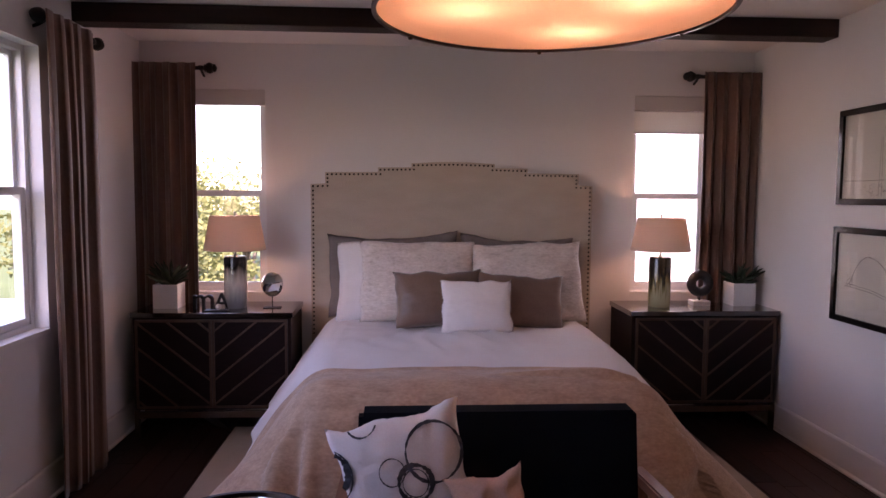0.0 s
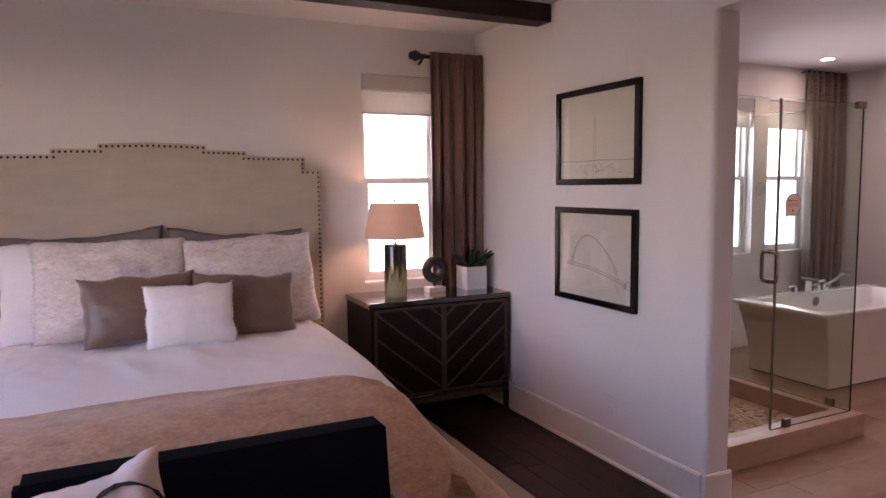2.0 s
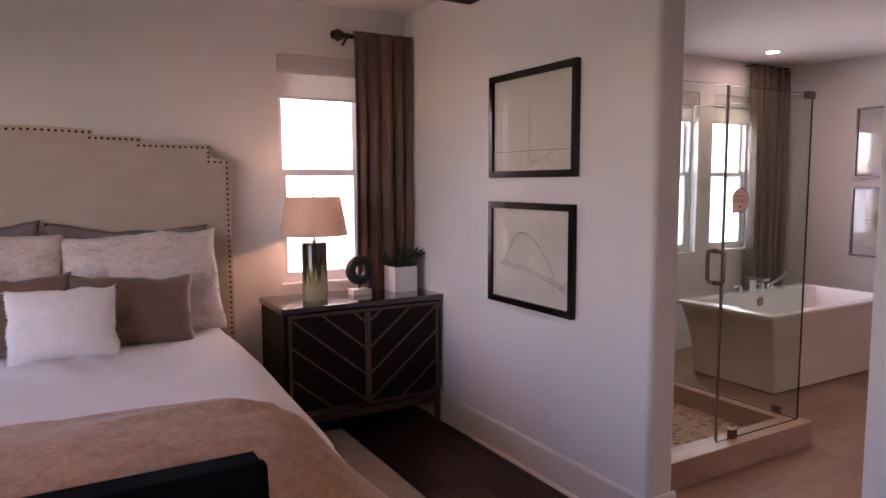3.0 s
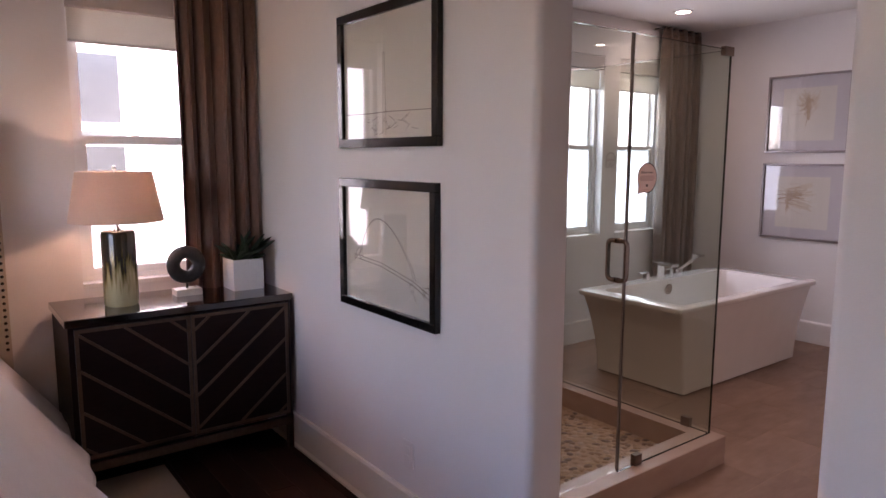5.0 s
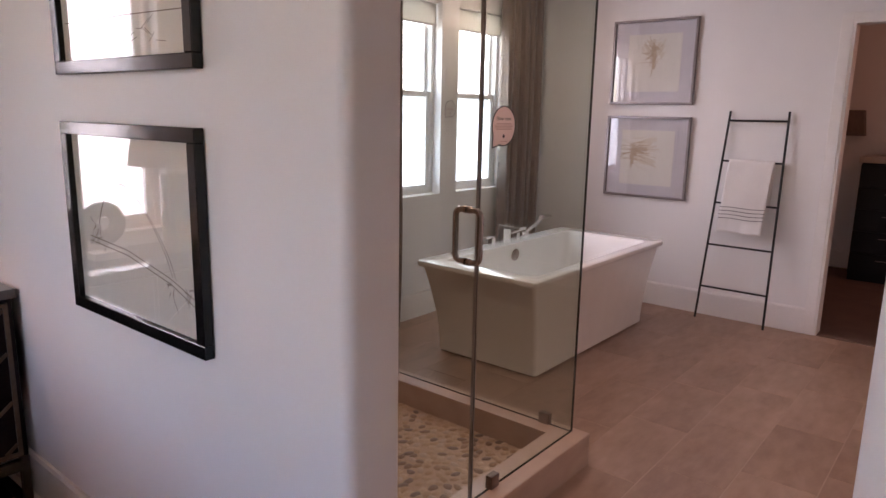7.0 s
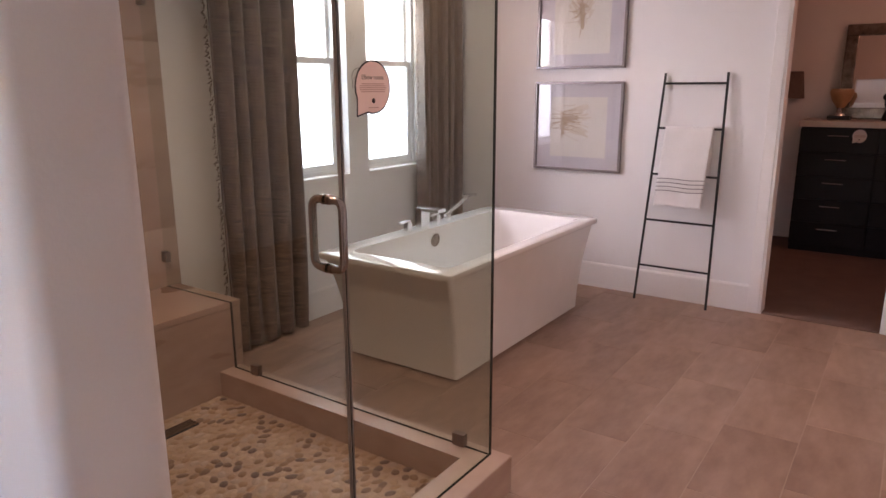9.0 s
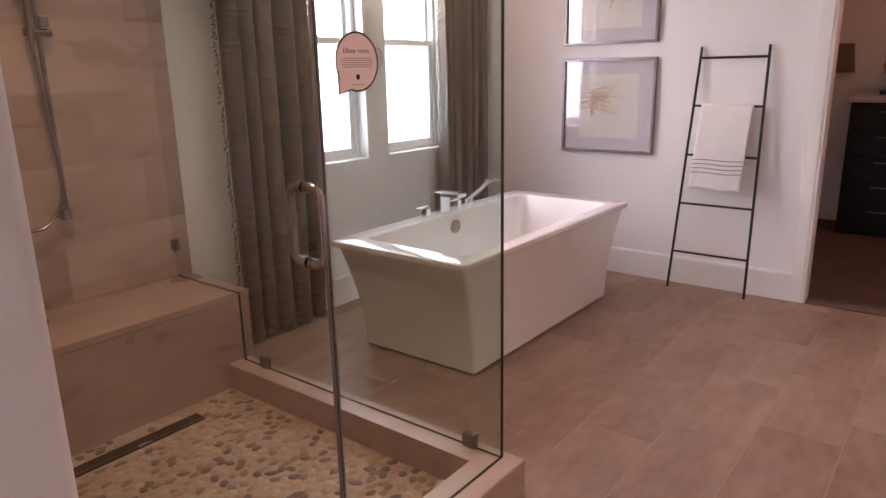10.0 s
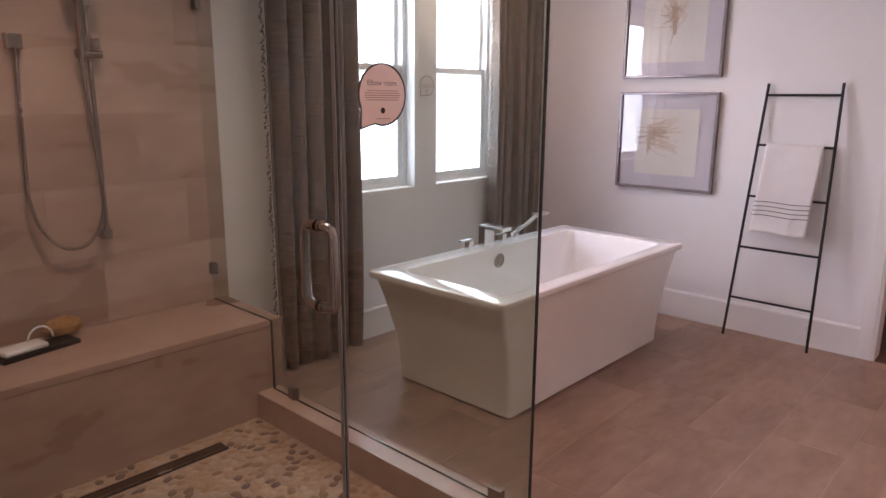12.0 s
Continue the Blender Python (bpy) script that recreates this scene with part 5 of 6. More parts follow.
drain = thing("linear_drain", (3.6, 4.50, 0.03), "long narrow metal slot drain in the shower floor", "drain")
part("channel", bx((3.12, 4.468, 0.0237), (4.13, 4.532, 0.029)), M_shadowgap, drain)
for k in range(4):
    part("bar", bx((3.125, 4.472 + 0.0155 * k, 0.029), (4.125, 4.481 + 0.0155 * k, 0.035)), M_nickel, drain)

WY = YB - 0.012
hs = thing("hand_shower", (3.95, WY, 0.85), "brushed nickel hand shower on a slide bar with hose", "shower")
part("slide_bar", tube([(3.953, WY - 0.055, 0.87), (3.953, WY - 0.055, 1.86)], 0.010, 12), M_nickel, hs, smooth=True)
for z in (0.885, 1.84):
    part("bar_mount", bx((3.935, WY - 0.065, z - 0.022), (3.972, WY, z + 0.022), 0.004), M_nickel, hs)
part("slider", tube([(3.90, WY - 0.06, 1.635), (4.0, WY - 0.06, 1.635)], 0.017, 14), M_nickel, hs, smooth=True)
part("slider_knob", bx((3.955, WY - 0.085, 1.655), (3.99, WY - 0.03, 1.70), 0.006), M_nickel, hs)
wand = bmesh.new()
tube([(3.915, WY - 0.075, 1.60), (3.915, WY - 0.095, 1.80), (3.915, WY - 0.115, 1.88)], [0.012, 0.015, 0.018], 10, wand)
box(wand, (3.86, WY - 0.16, 1.86), (3.97, WY - 0.125, 1.99), 0.008)
part("wand", wand, M_nickel, hs, smooth=True)
hose = []
for k in range(31):
    s = k / 30
    # down from the wand, round a deep U, and up to the wall elbow
    if s < 0.3:
        q = s / 0.3
        hose.append((3.915 + 0.034 * q, WY - 0.07, 1.60 - 0.56 * q))
    elif s < 0.7:
        a = math.pi * (s - 0.3) / 0.4
        hose.append((3.809 + 0.140 * math.cos(a), WY - 0.062, 1.04 + 0.05 * (s - 0.3) / 0.4 - 0.225 * math.sin(a)))
    else:
        q = (s - 0.7) / 0.3
        hose.append((3.669 + 0.021 * q, WY - 0.05, 1.09 + 0.56 * q))
part("hose", tube(hose, 0.0072, 10), M_nickel, hs, "ribbed metal hose", smooth=True)
part("supply_elbow", bx((3.662, WY - 0.05, 1.64), (3.718, WY, 1.70), 0.004), M_nickel, hs)

tray = thing("bath_tray", (3.60, 4.955, 0.476), "black tray holding pale soaps on the shower bench", "tray")
tm = pose(0, 0, 0, 0, 0, 12)
tb = bx((-0.15, -0.055, 0), (0.15, 0.055, 0.018), 0.003); tb.transform(tm)
part("tray", tb, M_black, tray, local=True)
tb = bx((-0.135, -0.043, 0.018), (0.03, 0.04, 0.040), 0.01, 3); tb.transform(tm)
part("soap", tb, M_pot, tray, "pale bar of soap", smooth=True, local=True)
tb = tube([(0.03 + 0.05 * math.cos(radians(a)), 0.02, 0.035 + 0.055 * math.sin(radians(a))) for a in range(0, 181, 15)], 0.004, 8); tb.transform(tm)
part("cord", tb, M_pot, tray, smooth=True, local=True)
sp = bmesh.new()
bmesh.ops.create_icosphere(sp, subdivisions=4, radius=1)
for v in sp.verts:
    n3 = v.co.copy()
    v.co = Vector((n3.x * 0.075, n3.y * 0.05, n3.z * 0.042)) * (1 + 0.13 * noise.noise(n3 * 4) + 0.06 * noise.noise(n3 * 11))
sp.transform(pose(3.735, 5.062, 0.520))
solo("sea_sponge", sp, M_sponge, "brown natural sponge on the shower bench", "sponge", smooth="all")


# ---- bathroom: tub ----
def rrect(x0, x1, y0, y1, r, z, n=6):
    pts = []
    for cx, cy, a0 in ((x1 - r, y1 - r, 0), (x0 + r, y1 - r, 90), (x0 + r, y0 + r, 180), (x1 - r, y0 + r, 270)):
        for k in range(n + 1):
            a = radians(a0 + 90 * k / n)
            pts.append((cx + r * math.cos(a), cy + r * math.sin(a), z))
    return pts


def loft(rings, caps=(True, True)):
    bm = bmesh.new()
    vs = [[bm.verts.new(p) for p in r] for r in rings]
    for a, b in zip(vs, vs[1:]):
        for i in range(len(a)):
            j = (i + 1) % len(a)
            bm.faces.new((a[i], a[j], b[j], b[i]))
    if caps[0]:
        bm.faces.new(vs[0][::-1])
    if caps[1]:
        bm.faces.new(vs[-1])
    return bm


TX0, TX1, TY0, TY1, TZ = 4.982, 6.757, 3.700, 4.556, 0.626
tub = thing("bathtub", ((TX0 + TX1) / 2, (TY0 + TY1) / 2, 0), "white freestanding acrylic bathtub with flared ends", "bathtub")
rings = []
for k in range(13):
    z = 0.014 + (0.592 - 0.014) * k / 12
    f = 1 - ((z - 0.014) / 0.584) ** 1.7
    rings.append(rrect(TX0 + 0.028 + 0.165 * f, TX1 - 0.028 - 0.062 * f, TY0 + 0.022 + 0.07 * f, TY1 - 0.022 - 0.012 * f, 0.022, z))
part("skirt", loft(rings, (True, False)), M_tub, tub, smooth=True)
rim = [rrect(TX0 + 0.03, TX1 - 0.03, TY0 + 0.024, TY1 - 0.024, 0.022, 0.588), rrect(TX0 + 0.004, TX1 - 0.004, TY0 + 0.004, TY1 - 0.004, 0.026, 0.592), rrect(TX0, TX1, TY0, TY1, 0.026, 0.600), rrect(TX0, TX1, TY0, TY1, 0.026, 0.617),
       rrect(TX0 + 0.002, TX1 - 0.002, TY0 + 0.002, TY1 - 0.002, 0.024, 0.6235), rrect(TX0 + 0.006, TX1 - 0.006, TY0 + 0.006, TY1 - 0.006, 0.022, TZ),
       rrect(TX0 + 0.125, TX1 - 0.115, TY0 + 0.085, TY1 - 0.125, 0.05, TZ - 0.001), rrect(TX0 + 0.129, TX1 - 0.119, TY0 + 0.089, TY1 - 0.129, 0.052, TZ - 0.008)]
for k in range(1, 9):
    q = k / 8
    e = 1 - (1 - q) ** 2.2
    rim.append(rrect(TX0 + 0.135 + 0.10 * q, TX1 - 0.125 - 0.26 * q, TY0 + 0.093 + 0.07 * q, TY1 - 0.133 - 0.07 * q, 0.06 + 0.07 * q, TZ - 0.009 - 0.43 * e))
part("basin", loft(rim, (False, True)), M_tub, tub, "glossy white basin and rim", smooth=True)
# the gap's shade at the floor is put into this base's black colour
part("plinth", loft([rrect(TX0 + 0.215, TX1 - 0.115, TY0 + 0.11, TY1 - 0.05, 0.02, 0.0), rrect(TX0 + 0.215, TX1 - 0.115, TY0 + 0.11, TY1 - 0.05, 0.02, 0.016)]), M_shadowgap, tub, "recessed base, coloured black as the shadow gap")
of = lathe([(0, 0), (0.044, 0), (0.044, 0.006), (0.039, 0.011), (0.032, 0.011), (0.030, 0.006), (0.022, 0.006), (0.020, 0.011), (0.012, 0.011), (0, 0.013)], 28)
of.transform(pose(5.872, 4.418, 0.546, 98, 0, 0))
part("overflow", of, M_nickel, tub, "round nickel overflow cap", smooth=True)
fau = thing("tub_filler", (5.9, 4.50, TZ), "chrome deck-mounted tub filler with hand shower", "faucet")
FY = 4.492
for x in (5.69, 5.995):
    hd = bmesh.new()
    box(hd, (x - 0.019, FY - 0.019, TZ), (x + 0.019, FY + 0.019, TZ + 0.055), 0.003)
    box(hd, (x - 0.075, FY - 0.012, TZ + 0.055), (x + 0.015, FY + 0.012, TZ + 0.067), 0.003)
    part("lever_handle", hd, M_chrome, fau)
spt = bmesh.new()
box(spt, (5.80, FY - 0.024, TZ), (5.888, FY + 0.024, TZ + 0.13), 0.003)
box(spt, (5.803, FY - 0.15, TZ + 0.106), (5.885, FY - 0.024, TZ + 0.129), 0.003)
part("spout", spt, M_chrome, fau)
hnd = bmesh.new()
box(hnd, (6.10, FY - 0.018, TZ), (6.138, FY + 0.018, TZ + 0.045), 0.003)
tube([(6.09, FY, TZ + 0.035), (6.24, FY - 0.01, TZ + 0.09), (6.33, FY - 0.015, TZ + 0.135)], [0.011, 0.013, 0.014], 10, hnd)
box(hnd, (6.31, FY - 0.04, TZ + 0.125), (6.42, FY + 0.01, TZ + 0.145), 0.004)
part("hand_shower", hnd, M_chrome, fau, smooth=True)


# ---- bathroom: drapes, pictures, ladder ----
drape_panel("curtain", 4.76, 5.34, 0.015, 2.70, 5.035, 5, 0.055, M_bathdrape, "grey-brown slubbed drape with a frayed edge", fringe=-1, seed=5)
drape_panel("curtain", 6.54, 7.07, 0.015, 2.70, 5.035, 5, 0.055, M_bathdrape, "grey-brown slubbed drape with a frayed edge", fringe=-1, seed=6)
for a, b in ((4.81, 5.36), (6.52, 7.09)):
    rd = thing("curtain_rod", ((a + b) / 2, 5.035, 2.685), "short black rod close under the ceiling", "curtain rod")
    part("pole", tube([(a, 5.035, 2.690), (b, 5.035, 2.690)], 0.009, 10), M_black, rd, smooth=True)
    for x in (a + 0.02, b - 0.02):
        part("bracket", tube([(x, 5.035, 2.690), (x, YB - 0.001, 2.690)], 0.007, 8), M_black, rd)


def botanical(y0, y1, z0, z1, seed, lean, label):
    f = framed("framed_print", XF, y0, y1, z0, z1, 0.018, 0.032, M_silver, M_mat, label)
    py0, py1, pz0, pz1 = y0 + 0.12, y1 - 0.13, z0 + 0.10, z1 - 0.11
    part("print_paper", bx((XF - 0.0145, py0, pz0), (XF - 0.0125, py1, pz1)), M_print, f, "cream printed sheet")
    rnd = random.Random(seed)
    bm = bmesh.new()
    cy, cz = (py0 + py1) / 2 + (0.0 if lean else 0.12), (pz0 + pz1) / 2 + (0.06 if lean else 0.03)
    for k in range(90):
        a = rnd.gauss(0, 0.2) + (math.pi - 0.12 if rnd.random() < 0.8 else 0)
        if lean:
            a = rnd.gauss(math.pi / 2, 0.5) if rnd.random() < 0.35 else rnd.gauss(-math.pi / 2, 0.12) if rnd.random() < 0.4 else rnd.uniform(0, 6.28)
        L = rnd.uniform(0.03, 0.15 if not lean else 0.11)
        y, z = cy + rnd.gauss(0, 0.012), cz + rnd.gauss(0.01, 0.035 if not lean else 0.03)
        pts = [(y, z)]
        for s in range(4):
            a += rnd.gauss(0, 0.12)
            y, z = y + math.cos(a) * L / 4, z + math.sin(a) * L / 4
            pts.append((min(max(y, py0), py1), min(max(z, pz0), pz1)))
        stroke(bm, pts, rnd.uniform(0.0015, 0.004), XF - 0.0149 - 0.00001 * k)
    # the dark upright stem
    for k in range(26):
        y, z = cy + rnd.gauss(0, 0.007), cz + rnd.uniform(-0.02, 0.09)
        pts = [(y, z)]
        for s in range(4):
            y, z = y + rnd.gauss(0, 0.003), z - rnd.uniform(0.012, 0.05 if lean else 0.04)
            pts.append((y, max(z, pz0)))
        stroke(bm, pts, rnd.uniform(0.0015, 0.005), XF - 0.0158 - 0.00001 * k)
    wash = bmesh.new()
    for k in range(34):
        # wavy bands that drift away from the stem
        q = k / 33
        y, z = cy + (0.02 if not lean else 0.06 * math.sin(k * 2.1)), cz - 0.035 + 0.105 * q
        a = math.pi - 0.30 * q + 0.1 if not lean else math.pi / 2 + 0.9 * math.sin(k * 1.3)
        L = rnd.uniform(0.13, 0.25) if not lean else rnd.uniform(0.04, 0.10)
        pts = [(y, z)]
        for s in range(7):
            a += 0.28 * math.sin(s * 1.3 + q * 5)
            y, z = y + math.cos(a) * L / 7, z + math.sin(a) * L / 7
            pts.append((min(max(y, py0), py1), min(max(z, pz0), pz1)))
        stroke(wash, pts, rnd.uniform(0.004, 0.015), XF - 0.01462 - 0.000003 * k)
    part("wash", wash, M_wash, f, "pale tan watercolour wash")
    part("brushwork", bm, M_brush, f, "feathery brown brush strokes")


M_brush = surf("sepia_brush", (0.32, 0.22, 0.14), (0.54, 0.44, 0.34), 0.9, grain=40, stain=12, bump=0)
M_wash = surf("tan_wash", (0.54, 0.46, 0.37), (0.67, 0.62, 0.56), 0.9, grain=30, stain=10, bump=0)
botanical(3.745, 4.424, 1.610, 2.258, 31, True, "pewter framed sepia print of a feathery bloom above another")
botanical(3.742, 4.430, 0.872, 1.518, 32, False, "pewter framed sepia print of a windblown plant")

lad = thing("towel_ladder", (7.16, 3.28, 0), "slim black iron ladder leaning on the wall", "ladder")
foot, top_ = ((7.105, 3.540, 0.0), (7.105, 3.045, 0.0)), ((7.222, 3.458, 1.568), (7.222, 3.058, 1.568))
for a, b in zip(foot, top_):
    part("rail", tube([a, b], 0.0085, 8), M_black, lad, smooth=True)


def on_rail(k, z):
    a, b = Vector(foot[k]), Vector(top_[k])
    return a + (b - a) * (z / 1.568)


for z in (1.500, 1.205, 0.893, 0.575, 0.25):
    part("rung", tube([on_rail(0, z), on_rail(1, z)], 0.0075, 8), M_black, lad, smooth=True)
RZ = 1.205
rc = (on_rail(0, RZ) + on_rail(1, RZ)) / 2


def towel_pt(u, v):
    """Over the rung: v runs from the front hem up, over and down behind."""
    y = rc.y + (0.5 - u) * 0.315 + 0.0
    L1, L2, r = 0.525, 0.36, 0.016
    s = v * (L1 + L2 + math.pi * r)
    wob = 0.006 * math.sin(u * 9 + 1) + 0.004 * math.sin(u * 21)
    if s < L1:
        d = L1 - s
        return (rc.x - r - 0.11 * d - wob * d, y + 0.055 * d, rc.z - d + 0.008 * math.sin(u * 7) * d)
    if s < L1 + math.pi * r:
        a = (s - L1) / r
        return (rc.x - r * math.cos(a), y, rc.z + r * math.sin(a))
    d = s - L1 - math.pi * r
    return (rc.x + r + 0.004 * d, y + 0.03 * d, rc.z - d)


tw = thing("towel", (rc.x, rc.y, rc.z), "white terry towel with four grey stripes over the ladder", "towel")
part("cloth", sheet(towel_pt, 24, 50, 0.008), M_towel, tw, smooth="all")
for z in (0.335, 0.362, 0.389, 0.416):
    sb = sheet(lambda u, v, z=z: Vector(towel_pt(u, (0.525 - z - 0.003 + v * 0.0045) / (0.885 + math.pi * 0.016))) + Vector((-0.010, 0, 0)), 24, 1, 0.002)
    part("stripe", sb, M_stripe, tw)

can = thing("downlight", (6.27, 4.67, H), "recessed white ceiling downlight, switched on", "ceiling light", "downlights")
part("trim_ring", lathe([(0.052, -0.001), (0.082, -0.001), (0.080, -0.006), (0.056, -0.008), (0.052, -0.001)], 32), M_trim, can, smooth=True, local=True)
part("lens", lathe([(0, -0.003), (0.053, -0.003), (0.053, -0.001), (0, -0.001)], 24), M_can, can, "glowing lens", local=True)
CANS = [(6.27, 4.67), (7.0, 0.2), (4.6, 1.3), (3.65, 4.0)]
for x, y in CANS[1:]:
    copy_thing(can, pose(x, y, H))
for (x, y), watts in zip(CANS, (0.9, 2.0, 3.8, 3.4)):
    lamp("downlight_beam", "SPOT", look((x, y, H - 0.02), (x, y, 0)), watts, (1.0, 0.72, 0.50), 0.05, 125)


# ---- closet ----
CF = 9.40
chest = thing("closet_dresser", (CF, 2.1, 0), "black lacquered dresser with rows of drawers in the closet", "dresser")
part("body", bx((CF + 0.02, 1.05, 0.0), (9.985, 2.878, 1.13), 0.004), M_chest, chest)
for c in range(3):
    a = 1.06 + 0.61 * c
    for k in range(5):
        d = part("drawer", bx((CF, a, 0.07 + 0.21 * k), (CF + 0.02, a + 0.60, 0.272 + 0.21 * k), 0.003), M_chest, chest)
        part("pull", tube([(CF - 0.012, a + 0.22, 0.215 + 0.21 * k), (CF - 0.012, a + 0.38, 0.215 + 0.21 * k)], 0.005, 8), M_chrome, d, "thin chrome bar pull")
solo("dresser_counter", bx((CF - 0.02, 1.03, 1.131), (9.99, 2.90, 1.185), 0.004), M_counter, "pale stone counter on the dresser", "counter")
mir = thing("framed_mirror", (9.96, 2.1, 1.20), "mirror in an antiqued mirrored frame on the counter", "mirror")
mb = bmesh.new()
for a, b, c, d in ((1.45, 2.66, 1.19, 1.29), (1.45, 2.66, 1.93, 2.03), (1.45, 1.55, 1.29, 1.93), (2.56, 2.66, 1.29, 1.93)):
    box(mb, (9.945, a, c), (9.99, b, d), 0.006)
mg = bx((9.965, 1.545, 1.285), (9.975, 2.565, 1.935))
# it leans back against the wall
for b_ in (mb, mg):
    for v in b_.verts:
        v.co.x -= (2.03 - v.co.z) * 0.11
part("frame", mb, M_antique, mir)
part("glass", mg, M_mirror, mir)
vs = thing("amber_urn", (9.72, 2.62, 1.185), "amber stone urn on a black plinth", "urn")
part("plinth", bx((-0.09, -0.09, 0), (0.09, 0.09, 0.035), 0.004), M_black, vs, local=True)
part("stem", lathe([(0, 0.035), (0.05, 0.035), (0.045, 0.05), (0.018, 0.065), (0.02, 0.09), (0.035, 0.105), (0, 0.105)], 20), M_chrome, vs, smooth=True, local=True)
part("bowl", lathe([(0, 0.10), (0.03, 0.105), (0.075, 0.17), (0.098, 0.24), (0.090, 0.27), (0.078, 0.275), (0.084, 0.245), (0.06, 0.17), (0, 0.12)], 28), M_alabaster, vs, smooth=True, local=True)
orn = thing("black_ornament", (9.68, 2.22, 1.185), "black rounded ornament on the dresser counter", "ornament")
part("body", lathe([(0, 0), (0.07, 0), (0.075, 0.02), (0.05, 0.09), (0.065, 0.14), (0.045, 0.20), (0, 0.22)], 16), M_black, orn, smooth=True, local=True)
for k in range(5):
    ob_ = bmesh.new()
    bmesh.ops.create_icosphere(ob_, subdivisions=2, radius=0.035)
    ob_.transform(pose(0.03 * math.cos(k * 1.3), 0.05 * math.sin(k * 1.3), 0.19 + 0.012 * k))
    part("knob", ob_, M_black, orn, smooth=True, local=True)
for y, h_ in ((1.95, 0.07), (1.82, 0.06)):
    solo("jewel_box", bx((9.55, y - 0.055, 1.1855), (9.66, y + 0.055, 1.185 + h_), 0.005), M_antique, "small antiqued metal box on the counter", "box")
sc = thing("wall_sconce", (9.99, 3.05, 1.36), "taupe fabric shade of a sconce on the closet wall", "lamp")
part("shade", prism([(2.95, 1.37), (3.17, 1.37), (3.12, 1.62), (2.98, 1.62)], 9.80, 9.96, "x", bevel=0.006), M_pinkwood, sc)
part("plate", bx((9.96, 3.0, 1.42), (9.999, 3.1, 1.58), 0.004), M_nickel, sc)
bubble("dresser_sticker", pose(CF - 0.0005, 2.42, 1.06, 90, 0, -90), 0.055, 0.058, M_stickerw, "round white speech-bubble sticker on the dresser")
lamp("closet_light", "POINT", pose(8.4, 1.3, 2.5), 0.75, (1.0, 0.50, 0.32), 0.08)


# ---- pieces of floors and walls ----
MESHES = {}


def piece(name, key, make, material, parent, at, rz=0.0):
    """One small piece as an object of its own; alike pieces share a mesh."""
    if key not in MESHES:
        bm = make()
        bmesh.ops.recalc_face_normals(bm, faces=bm.faces)
        me = bpy.data.meshes.new(name)
        bm.to_mesh(me)
        bm.free()
        me.materials.append(material)
        MESHES[key] = me
    ob = new(name, MESHES[key])
    ob.parent = parent
    ob.matrix_basis = pose(*at, 0, 0, rz)
    return ob


def slab(w, d, h, c=0.0015):
    """A flat piece with a small chamfer round its top."""
    bm = bmesh.new()
    lo = [bm.verts.new(p) for p in ((0, 0, 0), (w, 0, 0), (w, d, 0), (0, d, 0))]
    mi = [bm.verts.new(p) for p in ((0, 0, h - c), (w, 0, h - c), (w, d, h - c), (0, d, h - c))]
    hi = [bm.verts.new(p) for p in ((c, c, h), (w - c, c, h), (w - c, d - c, h), (c, d - c, h))]
    bm.faces.new(lo)
    bm.faces.new(hi)
    for a, b in ((lo, mi), (mi, hi)):
        for i in range(4):
            bm.faces.new((a[i], a[(i + 1) % 4], b[(i + 1) % 4], b[i]))
    return bm


floor_bed = bpy.data.objects["floor_bedroom_base"]
floor_bath = bpy.data.objects["floor_bath_base"]
rnd = random.Random(77)
PW = 0.14
k, x = 0, XL
while x < XP + 0.055:
    w = min(PW, XP + 0.055 - x)
    y = YS - rnd.random() * 1.4
    while y < YB:
        L = rnd.choice((1.2, 1.5, 1.8))
        a, b = max(y, YS), min(y + L, YB)
        if b - a > 0.05:
            piece("plank", ("plank", round(w, 3), round(b - a, 3)), lambda w=w, L=b - a: slab(w - 0.002, L - 0.002, 0.014, 0.002), M_plank, floor_bed, (x, a, -0.014))
        y += L
    x += PW
    k += 1

TL, TW, G = 0.607, 0.3035, 0.004
row = 0
y = 2.5625 - TW * 11
while y < YB:
    r = round((y - 2.5625) / TW)
    x = 5.90 - TL * 6 - (0.2023 * r) % TL
    while x < XF + 0.05:
        x0, x1, y0, y1 = max(x, XP + 0.062), min(x + TL - G, XF + 0.05), max(y, YC), min(y + TW - G, YB)
        if y0 >= SY - 0.01:
            x0 = max(x0, SX + 0.002)
        elif y1 > SY and x1 <= SX:
            y1 = min(y1, SY - 0.002)
        if x1 - x0 > 0.03 and y1 - y0 > 0.03:
            w, d = round(x1 - x0, 3), round(y1 - y0, 3)
            piece("tile", ("ftile", w, d), lambda w=w, d=d: slab(w, d, 0.004, 0.001), M_tile, floor_bath, (x0, y0, -0.004))
        x += TL
    y += TW


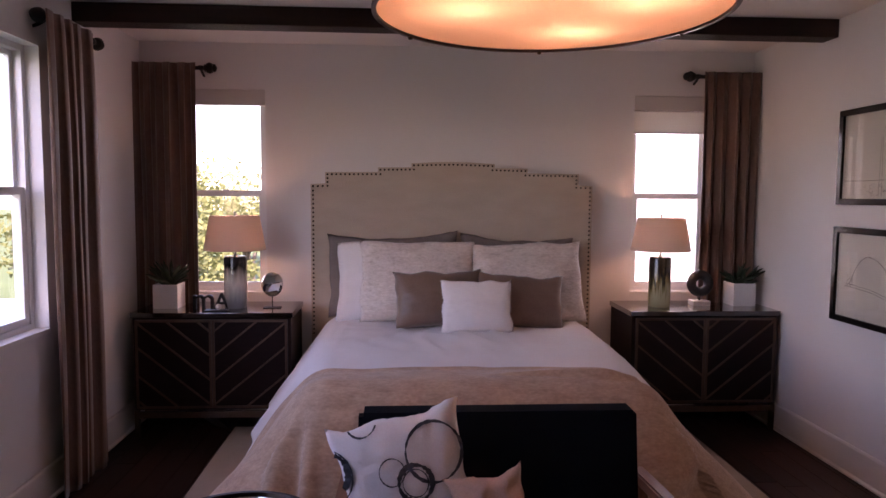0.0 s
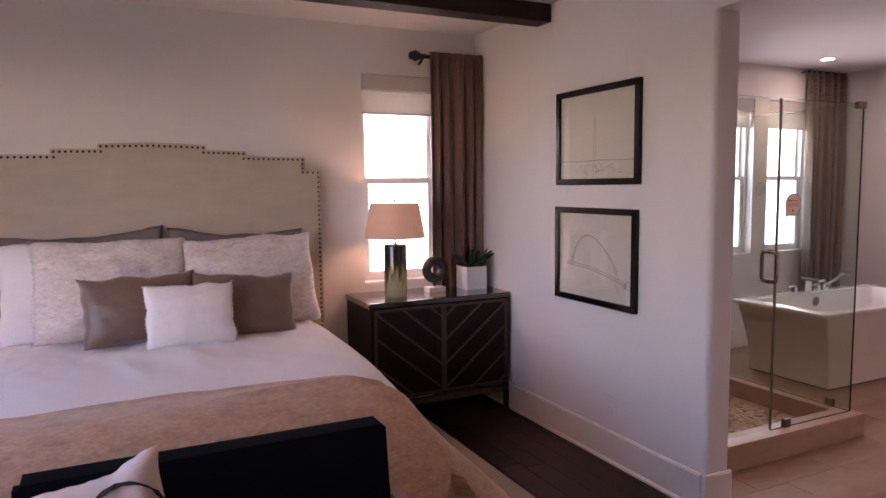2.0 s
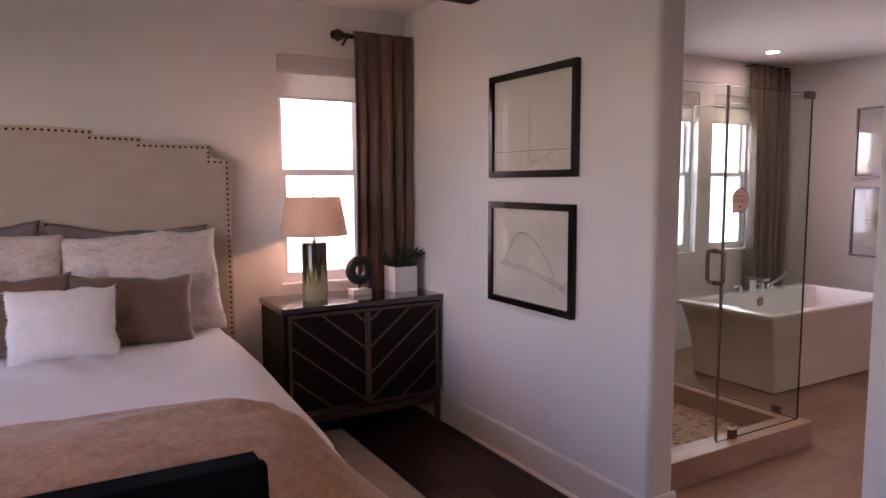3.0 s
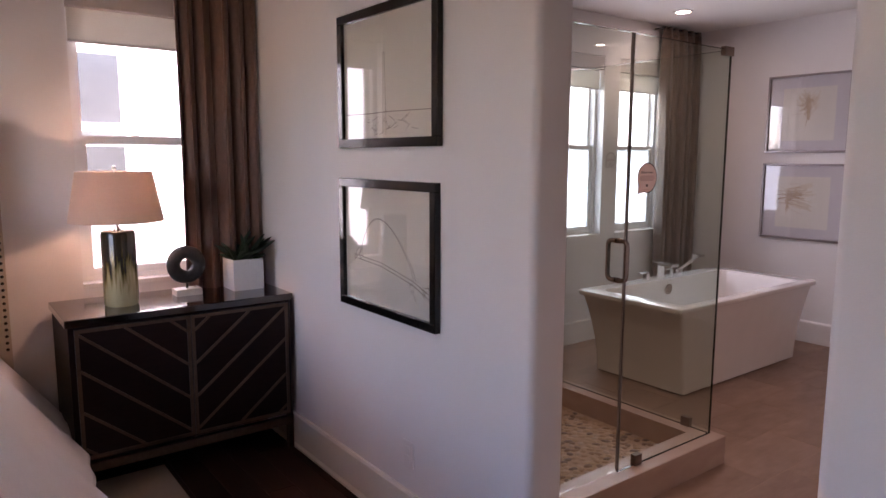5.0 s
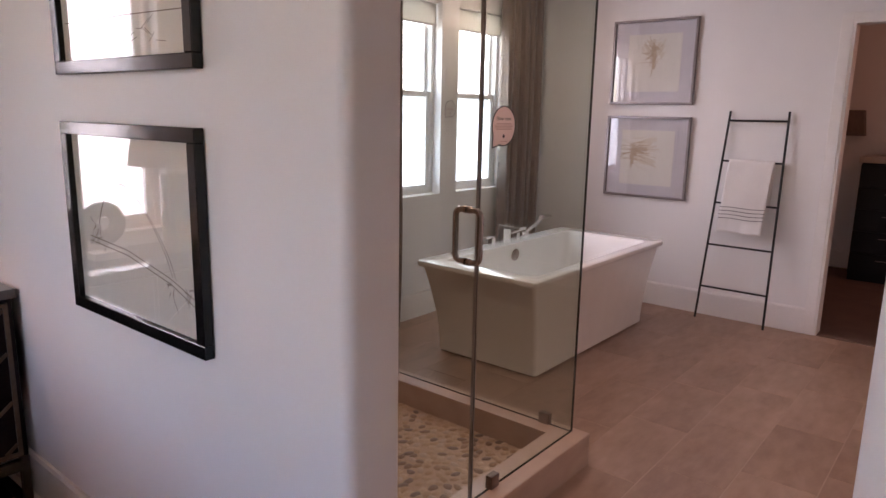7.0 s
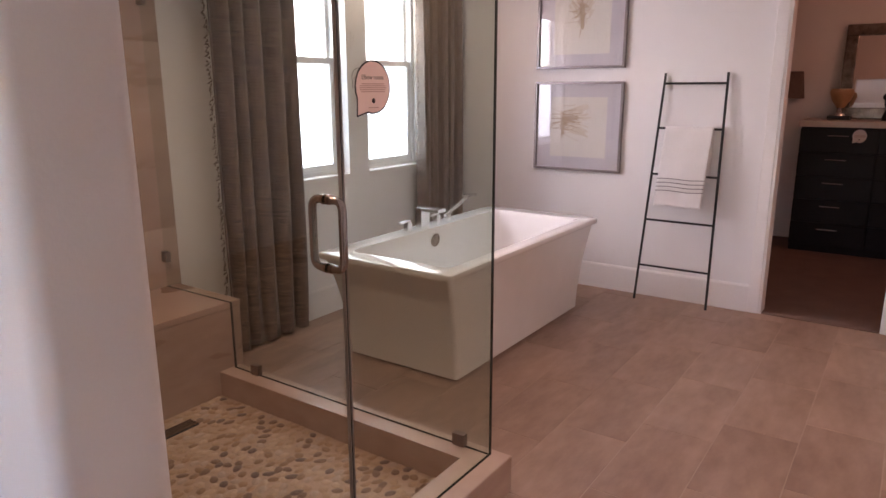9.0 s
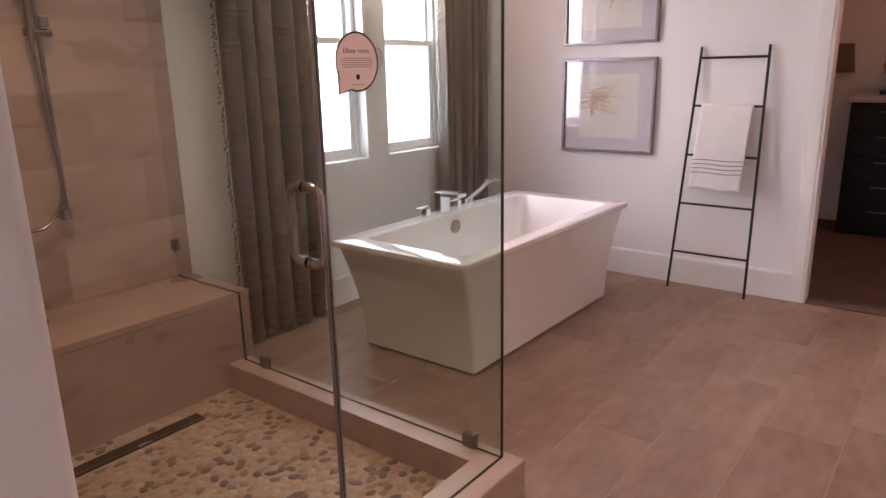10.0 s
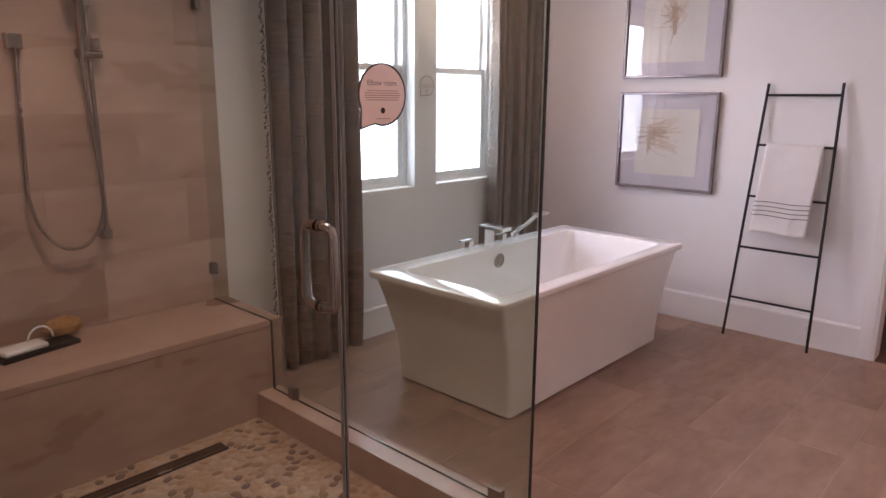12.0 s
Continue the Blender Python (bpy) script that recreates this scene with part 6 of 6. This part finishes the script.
def wall_tiles(parent, axis, at, span, zs, name_key, shift):
    """Large tiles in running bond on a wall, set 6 mm proud of their grout."""
    z, r = zs[0], 0
    while z < zs[1]:
        h = min(0.305, zs[1] - z)
        u = span[0] - (shift + 0.2033 * r) % 0.61
        while u < span[1]:
            a, b = max(u, span[0]), min(u + 0.607, span[1])
            if b - a > 0.02 and h > 0.02:
                w, hh = round(b - a, 3), round(h - 0.003, 3)
                if axis == "y":
                    def make(w=w, hh=hh):
                        bm = slab(w, hh, 0.006, 0.001)
                        bm.transform(Matrix.Rotation(radians(90), 4, "X"))
                        return bm
                    piece("tile", (name_key, w, hh), make, M_walltile, parent, (a, at, z))
                else:
                    def make(w=w, hh=hh):
                        bm = slab(w, hh, 0.006, 0.001)
                        bm.transform(Matrix.Rotation(radians(90), 4, "Z") @ Matrix.Rotation(radians(90), 4, "X"))
                        return bm
                    piece("tile", (name_key, w, hh), make, M_walltile, parent, (at, a, z))
            u += 0.61
        z += 0.305
        r += 1


wall_tiles(bpy.data.objects["shower_wall_back"], "y", YB - 0.006, (XQ + 0.012, 4.535), (0.477, H - 0.004), "btile", 0.28)
wall_tiles(bpy.data.objects["shower_wall_side"], "x", XQ + 0.006, (SY + 0.022, YB - 0.012), (0.148, H - 0.004), "stile", 0.1)


def pebble_material():
    m, n, l = nodes_of("pebbles")
    b = n["Principled BSDF"]
    oi, geo, tc = n.new("ShaderNodeObjectInfo"), n.new("ShaderNodeNewGeometry"), n.new("ShaderNodeTexCoord")
    f = math_node(n, l, "FRACT", math_node(n, l, "ADD", oi.outputs["Random"], math_node(n, l, "MULTIPLY", geo.outputs["Random Per Island"], 7.31)), 0)
    r = n.new("ShaderNodeValToRGB")
    r.color_ramp.interpolation = "CONSTANT"
    cols = [(0.0, (0.42, 0.29, 0.19)), (0.24, (0.37, 0.24, 0.145)), (0.40, (0.50, 0.365, 0.26)), (0.58, (0.28, 0.175, 0.105)), (0.69, (0.44, 0.34, 0.27)), (0.82, (0.19, 0.115, 0.075)), (0.93, (0.15, 0.10, 0.08))]
    while len(r.color_ramp.elements) < len(cols):
        r.color_ramp.elements.new(0.5)
    for e, (p, c) in zip(r.color_ramp.elements, cols):
        e.position, e.color = p, (*c, 1)
    l.new(f, r.inputs[0])
    mx = n.new("ShaderNodeMix")
    mx.data_type, mx.blend_type = "RGBA", "MULTIPLY"
    mx.inputs[0].default_value = 0.55
    l.new(r.outputs[0], mx.inputs[6])
    nz = noise_tex(n, l, tc.outputs["Object"], 55, 4)
    l.new(ramp(n, l, nz, [(0.3, (0.55, 0.52, 0.5)), (0.7, (1, 1, 1))]), mx.inputs[7])
    l.new(mx.outputs[2], b.inputs["Base Color"])
    b.inputs["Roughness"].default_value = 0.45
    return m


M_pebbles = pebble_material()
pan = bpy.data.objects["shower_pan"]
pts, grid = [], {}
rnd = random.Random(5)
X0, X1, PY0, PY1 = XQ + 0.01, 4.364, 3.252, 4.62
for _ in range(26000):
    px, py = rnd.uniform(X0, X1), rnd.uniform(PY0, PY1)
    if 4.450 < py < 4.55 and 3.10 < px < 4.15:
        continue
    c = (int(px / 0.05), int(py / 0.05))
    if any(((px - q[0]) / 1.25) ** 2 + (py - q[1]) ** 2 < 0.0295 ** 2 for i in (-1, 0, 1) for j in (-1, 0, 1) for q in grid.get((c[0] + i, c[1] + j), ())):
        continue
    grid.setdefault(c, []).append((px, py))
    pts.append((px, py))


def pebble_bm(seed, bm=None, at=(0, 0, 0), turn=0.0, size=1.0):
    q = random.Random(seed)
    bm = bm or bmesh.new()
    n = 9
    a, b = 0.0262 * q.uniform(0.85, 1.12) * size, 0.0178 * q.uniform(0.85, 1.1) * size
    jit = [q.uniform(0.88, 1.1) for _ in range(n)]
    rings = []
    for f, z in ((1.0, 0.0), (0.99, 0.0022), (0.80, 0.0045)):
        ring_ = []
        for k in range(n):
            t = 2 * math.pi * k / n
            x, y = a * f * jit[k] * math.cos(t), b * f * jit[k] * math.sin(t)
            ring_.append(bm.verts.new((at[0] + x * math.cos(turn) - y * math.sin(turn), at[1] + x * math.sin(turn) + y * math.cos(turn), at[2] + z)))
        rings.append(ring_)
    top = bm.verts.new((at[0], at[1], at[2] + 0.0052))
    for u, v in zip(rings, rings[1:]):
        for k in range(n):
            f = bm.faces.new((u[k], u[(k + 1) % n], v[(k + 1) % n], v[k]))
            f.smooth = True
    for k in range(n):
        bm.faces.new((rings[-1][k], rings[-1][(k + 1) % n], top)).smooth = True
    return bm


pts.sort(key=lambda p: abs(p[0] - 3.9) + abs(p[1] - 3.7))
for i, (px, py) in enumerate(pts[:290]):
    s = i % 8
    piece("pebble", ("pebble", s), lambda s=s: pebble_bm(100 + s), M_pebbles, pan, (px, py, 0.021), rnd.gauss(20, 40))
rest = bmesh.new()
for i, (px, py) in enumerate(pts[290:]):
    pebble_bm(200 + i, rest, (px, py, 0.021), radians(rnd.gauss(20, 40)))
ob = part("pebble_field", rest, M_pebbles, pan)
tagged(ob, "small tan and brown pebbles set in grout", kind="stuff")
